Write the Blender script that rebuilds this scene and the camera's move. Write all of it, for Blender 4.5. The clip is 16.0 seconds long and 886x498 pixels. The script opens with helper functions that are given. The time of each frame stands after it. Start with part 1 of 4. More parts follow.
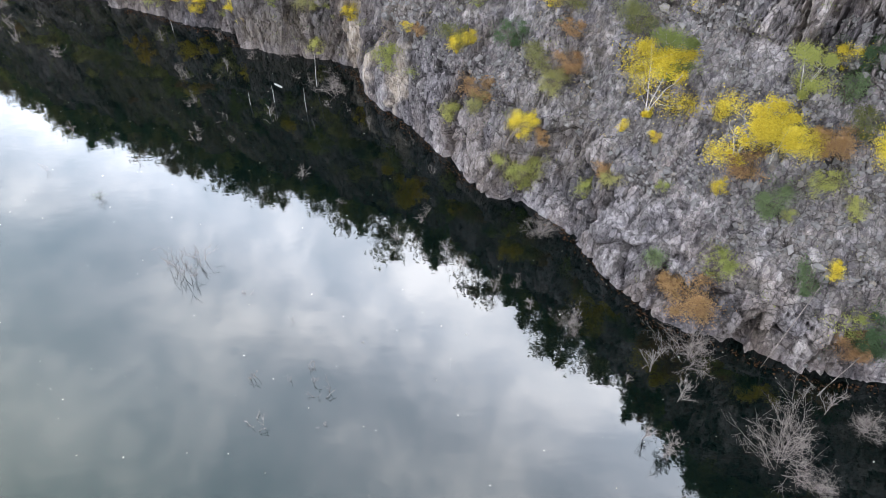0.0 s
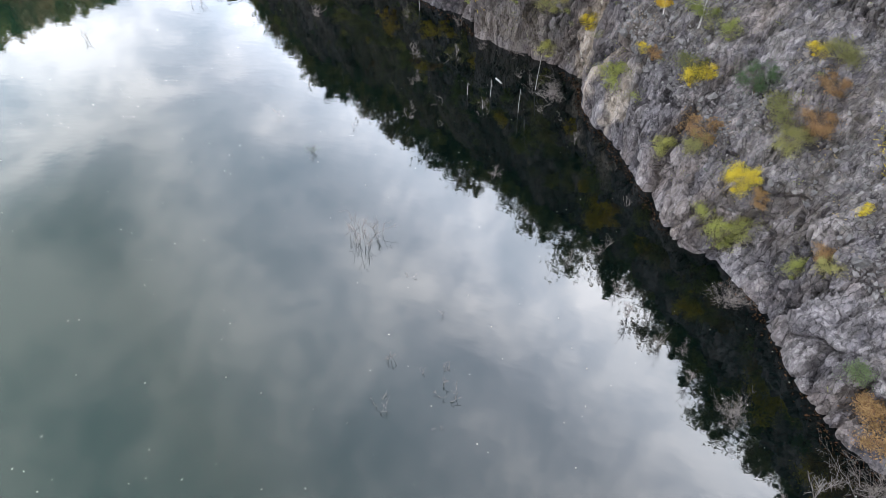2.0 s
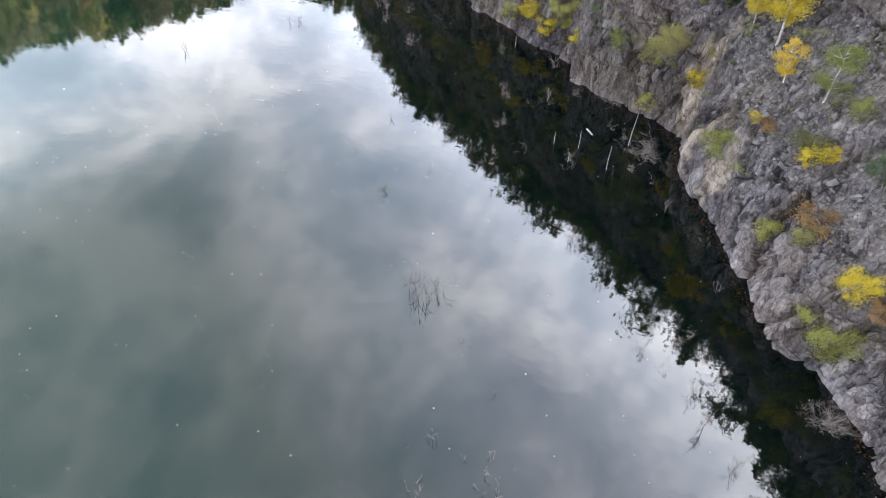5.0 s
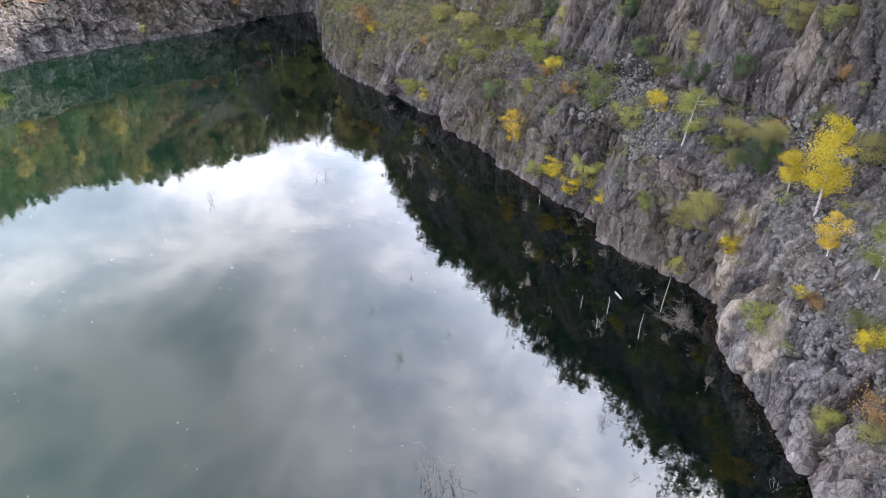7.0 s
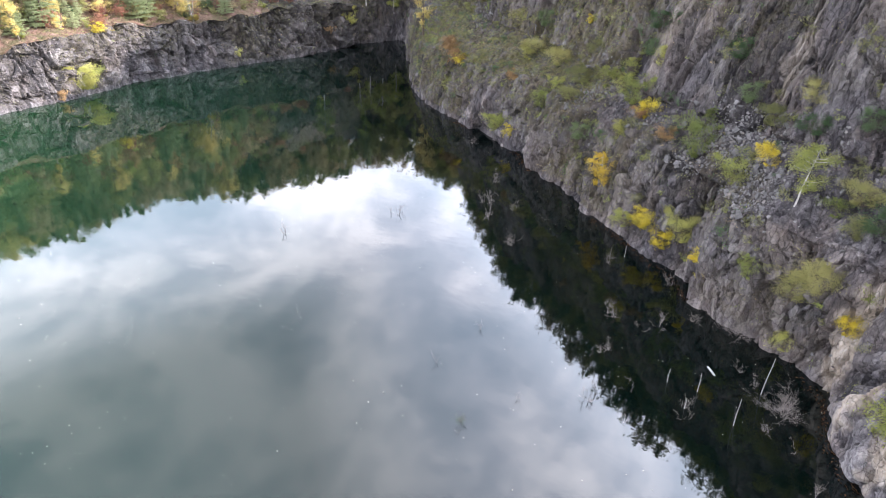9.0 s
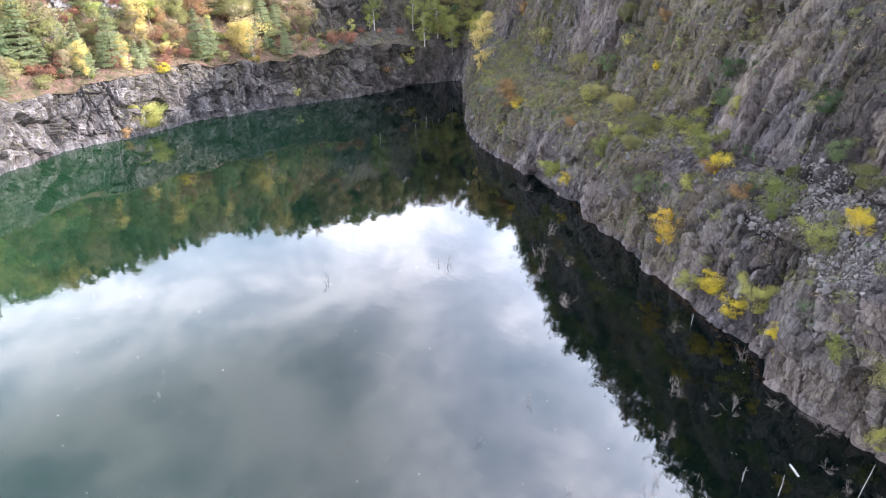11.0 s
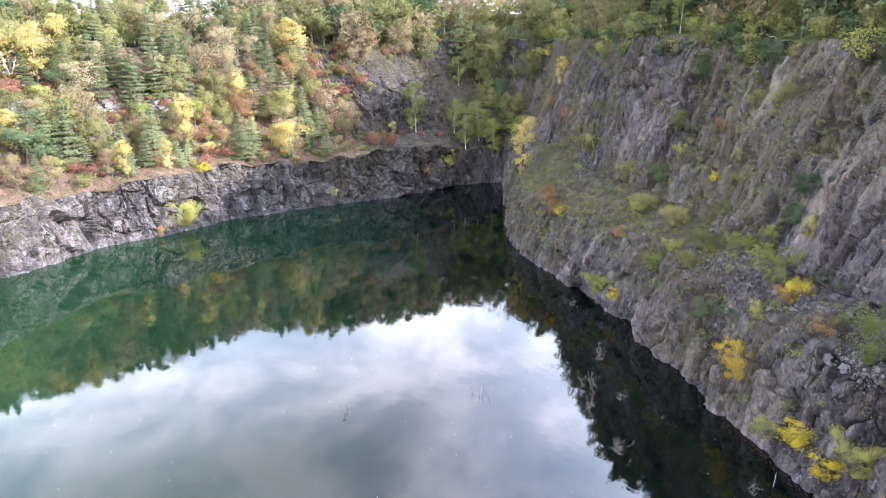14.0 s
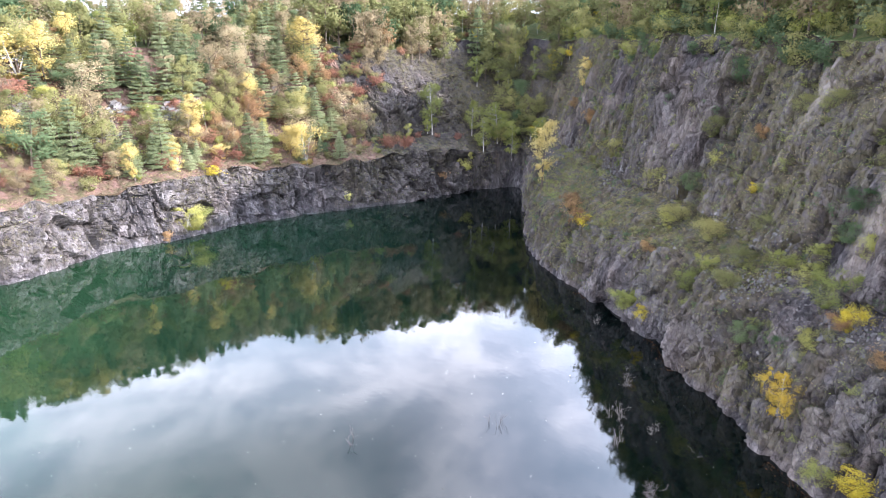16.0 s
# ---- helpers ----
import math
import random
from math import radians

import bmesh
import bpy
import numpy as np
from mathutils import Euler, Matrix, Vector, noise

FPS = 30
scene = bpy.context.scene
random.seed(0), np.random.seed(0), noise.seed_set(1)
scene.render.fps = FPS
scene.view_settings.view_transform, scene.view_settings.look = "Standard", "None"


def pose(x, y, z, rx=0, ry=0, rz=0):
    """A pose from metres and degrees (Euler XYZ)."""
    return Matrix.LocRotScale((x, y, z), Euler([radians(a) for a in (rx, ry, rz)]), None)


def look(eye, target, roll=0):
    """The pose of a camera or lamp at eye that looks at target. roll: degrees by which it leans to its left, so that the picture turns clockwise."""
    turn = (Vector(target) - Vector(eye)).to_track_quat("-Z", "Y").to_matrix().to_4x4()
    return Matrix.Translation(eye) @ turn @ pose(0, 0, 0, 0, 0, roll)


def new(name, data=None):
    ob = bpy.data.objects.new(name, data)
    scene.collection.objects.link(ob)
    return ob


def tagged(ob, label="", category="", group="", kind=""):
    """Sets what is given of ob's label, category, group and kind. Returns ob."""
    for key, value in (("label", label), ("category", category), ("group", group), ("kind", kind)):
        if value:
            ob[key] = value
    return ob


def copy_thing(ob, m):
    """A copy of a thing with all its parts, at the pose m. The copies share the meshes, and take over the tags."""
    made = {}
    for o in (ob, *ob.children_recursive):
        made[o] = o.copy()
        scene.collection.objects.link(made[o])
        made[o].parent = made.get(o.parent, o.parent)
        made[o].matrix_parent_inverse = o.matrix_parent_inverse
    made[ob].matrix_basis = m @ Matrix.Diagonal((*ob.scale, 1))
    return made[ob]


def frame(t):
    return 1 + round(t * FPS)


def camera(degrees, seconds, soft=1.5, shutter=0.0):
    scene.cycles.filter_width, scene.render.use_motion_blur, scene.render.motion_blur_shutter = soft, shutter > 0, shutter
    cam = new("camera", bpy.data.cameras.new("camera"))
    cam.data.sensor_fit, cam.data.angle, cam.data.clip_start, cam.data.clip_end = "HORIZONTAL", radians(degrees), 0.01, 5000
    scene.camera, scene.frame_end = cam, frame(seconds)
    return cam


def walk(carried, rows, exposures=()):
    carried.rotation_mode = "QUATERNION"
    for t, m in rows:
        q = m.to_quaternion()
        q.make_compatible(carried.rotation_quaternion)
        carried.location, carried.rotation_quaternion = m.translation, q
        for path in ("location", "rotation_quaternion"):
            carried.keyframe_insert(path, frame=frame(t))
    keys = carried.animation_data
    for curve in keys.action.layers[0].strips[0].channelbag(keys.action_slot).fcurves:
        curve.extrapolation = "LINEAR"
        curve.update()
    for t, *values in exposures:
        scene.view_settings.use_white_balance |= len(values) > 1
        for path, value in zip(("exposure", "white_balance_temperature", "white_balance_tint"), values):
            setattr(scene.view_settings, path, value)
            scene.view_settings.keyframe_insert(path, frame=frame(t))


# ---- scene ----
cam = camera(70.2, 16.0, soft=0.7)
EXPOSURE, WATER_IOR, CLOUD_SHIFT = 1.28, 1.60, (0.0, 0.0, 0.0)
PATH = [
    (0, (0.246, -0.175, 39.811), (0.242, 1.262, 38.419), 0.2),
    (0.5, (0.478, 0.363, 39.811), (0.317, 1.79, 38.419), 0.2),
    (1, (0.691, 0.916, 39.814), (0.363, 2.311, 38.419), 0.2),
    (1.5, (0.857, 1.505, 39.817), (0.407, 2.864, 38.421), 0.1),
    (2, (0.944, 2.158, 39.823), (0.383, 3.473, 38.425), 0.0),
    (2.5, (0.926, 2.89, 39.83), (0.285, 4.165, 38.429), -0.0),
    (3, (0.783, 3.709, 39.84), (0.071, 4.945, 38.438), -0.0),
    (3.2, (0.671, 4.07, 39.845), (-0.051, 5.299, 38.443), 0.1),
    (5.3, (-1.07, 8.2, 40.066), (-1.881, 9.443, 38.726), -0.0),
    (5.5, (-1.271, 8.614, 40.073), (-2.104, 9.879, 38.767), -0.1),
    (6, (-1.857, 9.695, 40.098), (-2.742, 11.018, 38.887), -0.1),
    (6.5, (-2.507, 10.801, 40.128), (-3.441, 12.179, 39.019), 0.0),
    (7, (-3.208, 11.914, 40.161), (-4.199, 13.316, 39.134), 0.1),
    (7.5, (-3.951, 13.026, 40.198), (-5.005, 14.42, 39.226), 0.1),
    (8, (-4.727, 14.132, 40.236), (-5.832, 15.493, 39.274), 0.1),
    (8.5, (-5.53, 15.233, 40.275), (-6.69, 16.549, 39.313), 0.0),
    (9, (-6.363, 16.332, 40.312), (-7.563, 17.611, 39.351), 0.0),
    (9.2, (-6.709, 16.77, 40.326), (-7.923, 18.036, 39.365), 0.1),
    (11.3, (-10.496, 21.347, 40.796), (-11.872, 22.537, 39.966), -0.5),
    (11.5, (-10.876, 21.776, 40.809), (-12.269, 22.968, 40.008), -0.4),
    (12, (-11.905, 22.819, 40.83), (-13.331, 24.013, 40.094), -0.4),
    (12.5, (-13.001, 23.838, 40.864), (-14.448, 25.039, 40.184), -0.4),
    (13, (-14.139, 24.843, 40.898), (-15.613, 26.04, 40.269), -0.3),
    (13.5, (-15.317, 25.844, 40.929), (-16.813, 27.03, 40.332), -0.3),
    (14, (-16.53, 26.847, 40.957), (-18.039, 28.017, 40.362), -0.3),
    (14.5, (-17.772, 27.86, 40.98), (-19.295, 29.012, 40.384), -0.3),
    (15, (-19.045, 28.885, 40.997), (-20.58, 30.021, 40.403), -0.2),
    (15.5, (-20.34, 29.918, 41.009), (-21.881, 31.046, 40.414), -0.2),
    (16, (-21.648, 30.956, 41.017), (-23.188, 32.084, 40.422), -0.2),
]
walk(cam, [(t, look(eye, target, roll)) for t, eye, target, roll in PATH], exposures=[(0.0, EXPOSURE + 0.18, 6500, 14), (2.5, EXPOSURE - 0.12, 6500, 14), (5.5, EXPOSURE - 0.03, 6500, 16), (8.0, EXPOSURE + 0.12, 6440, 18), (12.5, EXPOSURE + 0.21, 6120, 20), (16.0, EXPOSURE + 0.22, 6020, 21)])

# ---------------------------------------------------------------- sky and sun
SUN_DIR = Vector((0.79, 0.46, 0.41)).normalized()      # towards the sun
world = bpy.data.worlds.new("sky")
scene.world = world
world.use_nodes = True


class Net:
    """Short hand for building a node tree."""

    def __init__(self, tree):
        self.tree = tree
        tree.nodes.clear()

    def add(self, kind, ins=None, operation="", clamp=False, rgba="", feature="", attribute=""):
        n = self.tree.nodes.new(kind)
        if operation:
            n.operation = operation
        if clamp:
            n.use_clamp = True
        if rgba:
            n.data_type, n.blend_type = "RGBA", rgba
        if feature:
            n.feature = feature
        if attribute:
            n.attribute_name = attribute
        for k, v in (ins or {}).items():
            self.put(n.inputs[k], v)
        return n

    def put(self, socket, v):
        if isinstance(v, bpy.types.NodeSocket):
            self.tree.links.new(v, socket)
        else:
            socket.default_value = v

    def math(self, op, a, b=0.0, clamp=False):
        return self.add("ShaderNodeMath", {0: a, 1: b}, operation=op, clamp=clamp).outputs[0]

    def mix(self, fac, a, b, blend="MIX"):
        n = self.add("ShaderNodeMix", rgba=blend)
        self.put(n.inputs[0], fac)
        self.put(n.inputs[6], a)
        self.put(n.inputs[7], b)
        return n.outputs[2]

    def ramp(self, fac, *stops):
        n = self.add("ShaderNodeValToRGB", {0: fac})
        e = n.color_ramp.elements
        while len(e) < len(stops):
            e.new(0.5)
        for el, (p, c) in zip(e, stops):
            el.position = p
            el.color = c if len(c) == 4 else (*c, 1)
        return n.outputs[0]

    def noise(self, vec, scale, detail=4.0, rough=0.55, dist=0.0, out=0):
        return self.add("ShaderNodeTexNoise", {"Vector": vec, "Scale": scale, "Detail": detail, "Roughness": rough, "Distortion": dist}).outputs[out]

    def mapped(self, vec, scale=(1, 1, 1), loc=(0, 0, 0), rot=(0, 0, 0)):
        return self.add("ShaderNodeMapping", {"Vector": vec, "Scale": scale, "Location": loc, "Rotation": rot}).outputs[0]


def g(v):
    return (v, v, v, 1)


w = Net(world.node_tree)
sky = w.add("ShaderNodeTexSky")
sky.sky_type, sky.sun_disc, sky.altitude = "NISHITA", False, 300
sky.sun_elevation, sky.sun_rotation = math.asin(SUN_DIR.z), math.atan2(SUN_DIR.x, SUN_DIR.y)
sky_col = w.mix(1.0, sky.outputs[0], g(0.10), "MULTIPLY")
ray = w.add("ShaderNodeTexCoord").outputs["Generated"]
sep = w.add("ShaderNodeSeparateXYZ", {0: ray})
flat = w.math("ADD", w.math("MAXIMUM", sep.outputs[2], 0.0), 0.22)
layer = w.add("ShaderNodeCombineXYZ", {0: w.math("DIVIDE", sep.outputs[0], flat), 1: w.math("DIVIDE", sep.outputs[1], flat), 2: 0.0}).outputs[0]
big = w.noise(w.mapped(layer, loc=CLOUD_SHIFT), 1.9, 12, 0.62, 0.35)
soft = w.noise(w.mapped(layer, loc=(3.1, 1.7, 0.4), scale=(1.0, 0.8, 1.0), rot=(0, 0, 0.7)), 5.0, 12, 0.66, 0.3)
cover = w.math("ADD", w.math("MULTIPLY", big, 0.58), w.math("MULTIPLY", soft, 0.42))
cloud = w.ramp(cover, (0.38, (0.52, 0.64, 0.76)), (0.48, (0.80, 0.89, 1.0)), (0.58, (1.35, 1.39, 1.43)))
# the cloud thins and brightens towards the sun's quarter
quarter = w.add("ShaderNodeVectorMath", {0: layer, 1: (0.35, 0.60, 0.0)}, operation="DOT_PRODUCT").outputs["Value"]
# dimmed again low in that quarter, unseen, to cut skylight on the far wall
bright = w.ramp(w.math("ADD", quarter, 0.25, True), (0.0, g(0.10)), (0.25, g(0.115)), (0.40, g(0.26)), (0.52, g(0.36)), (0.62, g(0.55)), (0.70, g(0.56)), (0.84, g(0.36)), (1.0, g(0.16)))
# thinner overhead, milky white down towards the horizon
reach = w.math("MULTIPLY", w.add("ShaderNodeVectorMath", {0: layer}, operation="LENGTH").outputs["Value"], 0.4)
bright = w.mix(1.0, bright, w.ramp(reach, (0.15, g(0.78)), (0.28, g(1.0))), "MULTIPLY")
milky = w.ramp(reach, (0.40, g(0.06)), (0.48, g(0.22)), (0.57, g(0.305)), (0.70, g(0.29)), (0.90, g(0.14)))
bright = w.add("ShaderNodeMath", {0: bright, 1: milky, 2: 0.07}, operation="SMOOTH_MAX").outputs[0]
cloud = w.mix(1.0, cloud, w.mix(1.0, bright, g(10.0), "MULTIPLY"), "MULTIPLY")
final = w.mix(0.88, sky_col, w.mix(1.0, cloud, g(0.80), "MULTIPLY"))
w.add("ShaderNodeOutputWorld", {0: w.add("ShaderNodeBackground", {0: final, 1: 1.0}).outputs[0]})

sun = new("sun", bpy.data.lights.new("sun", "SUN"))
sun.data.energy, sun.data.angle, sun.data.color = 5.0, radians(0.6), (1.0, 0.95, 0.87)
sun.matrix_world = look(SUN_DIR * 300, (0, 0, 0))

# ---------------------------------------------------------------- materials


def material(name, build):
    m = bpy.data.materials.new(name)
    m.use_nodes = True
    n = Net(m.node_tree)
    n.add("ShaderNodeOutputMaterial", {0: build(n)})
    return m


def rock_shader(n, dark=1.0):
    p = n.add("ShaderNodeNewGeometry").outputs["Position"]
    tone = n.add("ShaderNodeAttribute", attribute="tone").outputs["Fac"]
    wob = n.add("ShaderNodeVectorMath", {0: p, 1: n.mix(1.0, n.noise(p, 0.7, 4, 0.6, out=1), g(0.8), "MULTIPLY")}, operation="ADD").outputs[0]
    coarse = n.mapped(wob, (1.35, 1.35, 0.42))
    small = n.mapped(wob, (3.3, 3.3, 1.5), rot=(0.15, 0.1, 0.8))
    edge = n.add("ShaderNodeTexVoronoi", {"Vector": coarse, "Scale": 1.0}, feature="DISTANCE_TO_EDGE").outputs["Distance"]
    edge2 = n.add("ShaderNodeTexVoronoi", {"Vector": small, "Scale": 1.0}, feature="DISTANCE_TO_EDGE").outputs["Distance"]

    def facet(vec):
        """A tilted plane for each broken block."""
        cell = n.add("ShaderNodeTexVoronoi", {"Vector": vec, "Scale": 1.0}, feature="F1")
        off = n.add("ShaderNodeVectorMath", {0: vec, 1: cell.outputs["Position"]}, operation="SUBTRACT").outputs[0]
        lean = n.add("ShaderNodeVectorMath", {0: cell.outputs["Color"], 1: (0.5, 0.5, 0.5)}, operation="SUBTRACT").outputs[0]
        return n.add("ShaderNodeVectorMath", {0: off, 1: lean}, operation="DOT_PRODUCT").outputs["Value"], cell.outputs["Color"]

    (lean_coarse, shade_coarse), (lean_small, shade_small) = facet(coarse), facet(small)
    grain = n.noise(p, 3.6, 12, 0.8)
    v = n.math("ADD", n.math("MULTIPLY", tone, 0.45), n.math("MULTIPLY", n.math("SUBTRACT", n.math("MULTIPLY", grain, 1.25), 0.27), 0.60))
    blocky = n.math("ADD", n.math("MULTIPLY", n.math("SUBTRACT", shade_coarse, 0.5), 0.20), n.math("MULTIPLY", n.math("SUBTRACT", shade_small, 0.5), 0.17))
    v = n.math("ADD", v, n.math("ADD", blocky, 0.105))
    col = n.ramp(v, (0.34, (0.045, 0.043, 0.049)), (0.52, (0.145, 0.136, 0.145)), (0.66, (0.27, 0.255, 0.262)), (0.84, (0.50, 0.48, 0.475)))
    rust = n.ramp(n.noise(n.mapped(p, (1, 1, 0.45)), 0.23, 7, 0.65), (0.47, g(0)), (0.66, g(0.8)))
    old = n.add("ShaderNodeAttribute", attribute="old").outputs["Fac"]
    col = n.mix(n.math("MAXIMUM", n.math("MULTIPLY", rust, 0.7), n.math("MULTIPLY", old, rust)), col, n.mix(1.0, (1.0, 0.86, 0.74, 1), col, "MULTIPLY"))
    # darkened by the mask: older tall cliff, and painted-in shade on the far wall
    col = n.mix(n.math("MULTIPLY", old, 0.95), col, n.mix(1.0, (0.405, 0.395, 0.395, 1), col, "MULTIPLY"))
    streak = n.ramp(n.noise(n.mapped(p, (1.5, 1.5, 0.10)), 0.6, 6, 0.62), (0.50, g(0)), (0.66, g(0.62)))
    col = n.mix(streak, col, (0.075, 0.070, 0.070, 1))
    warm = n.add("ShaderNodeAttribute", attribute="warm").outputs["Fac"]
    earthy = n.ramp(n.noise(n.mapped(p, (1.2, 1.2, 0.22)), 1.1, 6, 0.6), (0.34, (0.13, 0.10, 0.075)), (0.5, (0.26, 0.205, 0.16)), (0.66, (0.44, 0.365, 0.295)))
    col = n.mix(n.math("MULTIPLY", warm, 0.5), col, n.mix(0.65, col, earthy))
    pale = n.add("ShaderNodeAttribute", attribute="pale").outputs["Fac"]
    col = n.mix(pale, col, n.ramp(n.noise(n.mapped(p, (1, 1, 0.35)), 1.6, 7, 0.65), (0.3, (0.30, 0.24, 0.175)), (0.5, (0.48, 0.41, 0.33)), (0.72, (0.64, 0.59, 0.52))))
    green = n.add("ShaderNodeAttribute", attribute="green").outputs["Fac"]
    patch = n.math("MULTIPLY", green, n.ramp(n.noise(p, 0.9, 9, 0.72), (0.41, g(0)), (0.55, g(1))))
    soil = n.ramp(n.noise(p, 3.0, 6, 0.7), (0.3, (0.055, 0.058, 0.022)), (0.5, (0.12, 0.11, 0.042)), (0.7, (0.17, 0.125, 0.07)))
    col = n.mix(n.math("MULTIPLY", patch, 0.8), col, soil)
    joint = n.math("MINIMUM", n.ramp(edge, (0.0, g(0.5)), (0.03, g(1))), n.ramp(edge2, (0.0, g(0.72)), (0.03, g(1))))
    col = n.mix(1.0, col, joint, "MULTIPLY")
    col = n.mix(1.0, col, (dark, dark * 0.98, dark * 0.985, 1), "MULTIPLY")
    h = n.math("ADD", n.math("MULTIPLY", lean_coarse, 1.3), n.math("MULTIPLY", lean_small, 0.34))
    h = n.math("ADD", h, n.math("ADD", n.math("MULTIPLY", n.math("MINIMUM", edge, 0.03), 4.0), n.math("MULTIPLY", n.math("MINIMUM", edge2, 0.04), 1.6)))
    h = n.math("ADD", h, n.math("MULTIPLY", n.noise(p, 7, 9, 0.7), 0.10))
    bump = n.add("ShaderNodeBump", {"Strength": 1.0, "Distance": 0.6, "Height": h}).outputs[0]
    return n.add("ShaderNodeBsdfPrincipled", {"Base Color": col, "Roughness": 0.88, "Normal": bump, "Specular IOR Level": 0.25}).outputs[0]


def stone_shader(n):
    p = n.add("ShaderNodeNewGeometry")
    r = n.math("FRACT", n.math("ADD", p.outputs["Random Per Island"], n.add("ShaderNodeObjectInfo").outputs["Random"]))
    col = n.ramp(r, (0.0, (0.075, 0.070, 0.072)), (0.5, (0.17, 0.16, 0.162)), (0.9, (0.29, 0.275, 0.265)), (1.0, (0.22, 0.175, 0.135)))
    col = n.mix(0.5, col, n.ramp(n.noise(p.outputs["Position"], 3, 8, 0.7), (0.3, (0.075, 0.072, 0.070)), (0.7, (0.27, 0.26, 0.25))))
    bump = n.add("ShaderNodeBump", {"Strength": 0.5, "Distance": 0.1, "Height": n.noise(p.outputs["Position"], 9, 6, 0.7)}).outputs[0]
    return n.add("ShaderNodeBsdfPrincipled", {"Base Color": col, "Roughness": 0.9, "Normal": bump, "Specular IOR Level": 0.2}).outputs[0]


def soil_shader(n):
    p = n.add("ShaderNodeNewGeometry").outputs["Position"]
    col = n.ramp(n.noise(p, 0.35, 9, 0.65), (0.3, (0.06, 0.065, 0.03)), (0.45, (0.11, 0.085, 0.055)), (0.6, (0.17, 0.105, 0.085)), (0.72, (0.22, 0.18, 0.165)))
    fine = n.ramp(n.noise(p, 4.0, 6, 0.7), (0.3, g(0.6)), (0.7, g(1.25)))
    col = n.mix(1.0, col, fine, "MULTIPLY")
    bump = n.add("ShaderNodeBump", {"Strength": 0.8, "Distance": 0.4, "Height": n.noise(p, 2.2, 8, 0.7)}).outputs[0]
    return n.add("ShaderNodeBsdfPrincipled", {"Base Color": col, "Roughness": 0.95, "Normal": bump, "Specular IOR Level": 0.1}).outputs[0]


def moss_shader(n):
    p = n.add("ShaderNodeNewGeometry").outputs["Position"]
    col = n.ramp(n.noise(p, 0.5, 9, 0.65), (0.35, (0.035, 0.055, 0.02)), (0.5, (0.075, 0.10, 0.035)), (0.62, (0.12, 0.115, 0.05)), (0.75, (0.14, 0.10, 0.065)))
    bump = n.add("ShaderNodeBump", {"Strength": 0.8, "Distance": 0.4, "Height": n.noise(p, 2.2, 8, 0.7)}).outputs[0]
    return n.add("ShaderNodeBsdfPrincipled", {"Base Color": col, "Roughness": 0.95, "Normal": bump, "Specular IOR Level": 0.1}).outputs[0]


def water_shader(n):
    p = n.add("ShaderNodeNewGeometry").outputs["Position"]
    offshore = n.add("ShaderNodeVectorMath", {0: p, 1: (-0.0055, -0.0083, 0.0)}, operation="DOT_PRODUCT").outputs["Value"]
    # greener away from the cliff: sunlit water painted into the body colour
    sunlit = n.math("ADD", n.math("ADD", offshore, 0.32), n.math("MULTIPLY", n.noise(p, 0.018, 4, 0.5), 0.26))
    body = n.ramp(sunlit, (0.20, (0.0007, 0.0027, 0.0024)), (0.52, (0.0034, 0.0150, 0.0086)), (0.92, (0.0080, 0.0275, 0.0118)))
    ripple = n.math("ADD", n.math("MULTIPLY", n.noise(n.mapped(p, (1, 1.6, 1)), 0.6, 3, 0.5), 1.0), n.math("MULTIPLY", n.noise(p, 3.5, 2, 0.5), 0.12))
    bump = n.add("ShaderNodeBump", {"Strength": 0.020, "Distance": 0.25, "Height": ripple}).outputs[0]
    deep = n.add("ShaderNodeBsdfDiffuse", {"Color": body}).outputs[0]
    gloss = n.add("ShaderNodeBsdfGlossy", {"Color": (0.96, 0.98, 0.995, 1), "Roughness": 0.010, "Normal": bump}).outputs[0]
    f = n.add("ShaderNodeFresnel", {"IOR": WATER_IOR, "Normal": bump}).outputs[0]
    return n.add("ShaderNodeMixShader", {0: f, 1: deep, 2: gloss}).outputs[0]


def leaf_shader(dark, mid, light, spread=0.5):
    def build(n):
        geo = n.add("ShaderNodeNewGeometry")
        obj = n.add("ShaderNodeObjectInfo").outputs["Random"]
        r = n.math("ADD", n.math("MULTIPLY", geo.outputs["Random Per Island"], 1 - spread), n.math("MULTIPLY", obj, spread))
        col = n.ramp(r, (0.1, dark), (0.5, mid), (0.9, light))
        # leaves of a clump share its rounded shading
        turned = n.add("ShaderNodeVectorTransform", {0: n.add("ShaderNodeAttribute", attribute="out").outputs["Vector"]})
        turned.vector_type, turned.convert_from, turned.convert_to = "VECTOR", "OBJECT", "WORLD"
        own = n.add("ShaderNodeVectorMath", {0: geo.outputs["Normal"], 1: (0.6, 0.6, 0.6)}, operation="MULTIPLY").outputs[0]
        way = n.add("ShaderNodeVectorMath", {0: own, 1: turned.outputs[0]}, operation="ADD").outputs[0]
        way = n.add("ShaderNodeVectorMath", {0: way}, operation="NORMALIZE").outputs[0]
        lit = n.add("ShaderNodeBsdfDiffuse", {"Color": n.mix(1.0, col, g(0.68), "MULTIPLY"), "Roughness": 0.5, "Normal": way}).outputs[0]
        thru = n.add("ShaderNodeBsdfTranslucent", {"Color": n.mix(1.0, col, g(0.52), "MULTIPLY"), "Normal": way}).outputs[0]
        return n.add("ShaderNodeAddShader", {0: lit, 1: thru}).outputs[0]
    return build


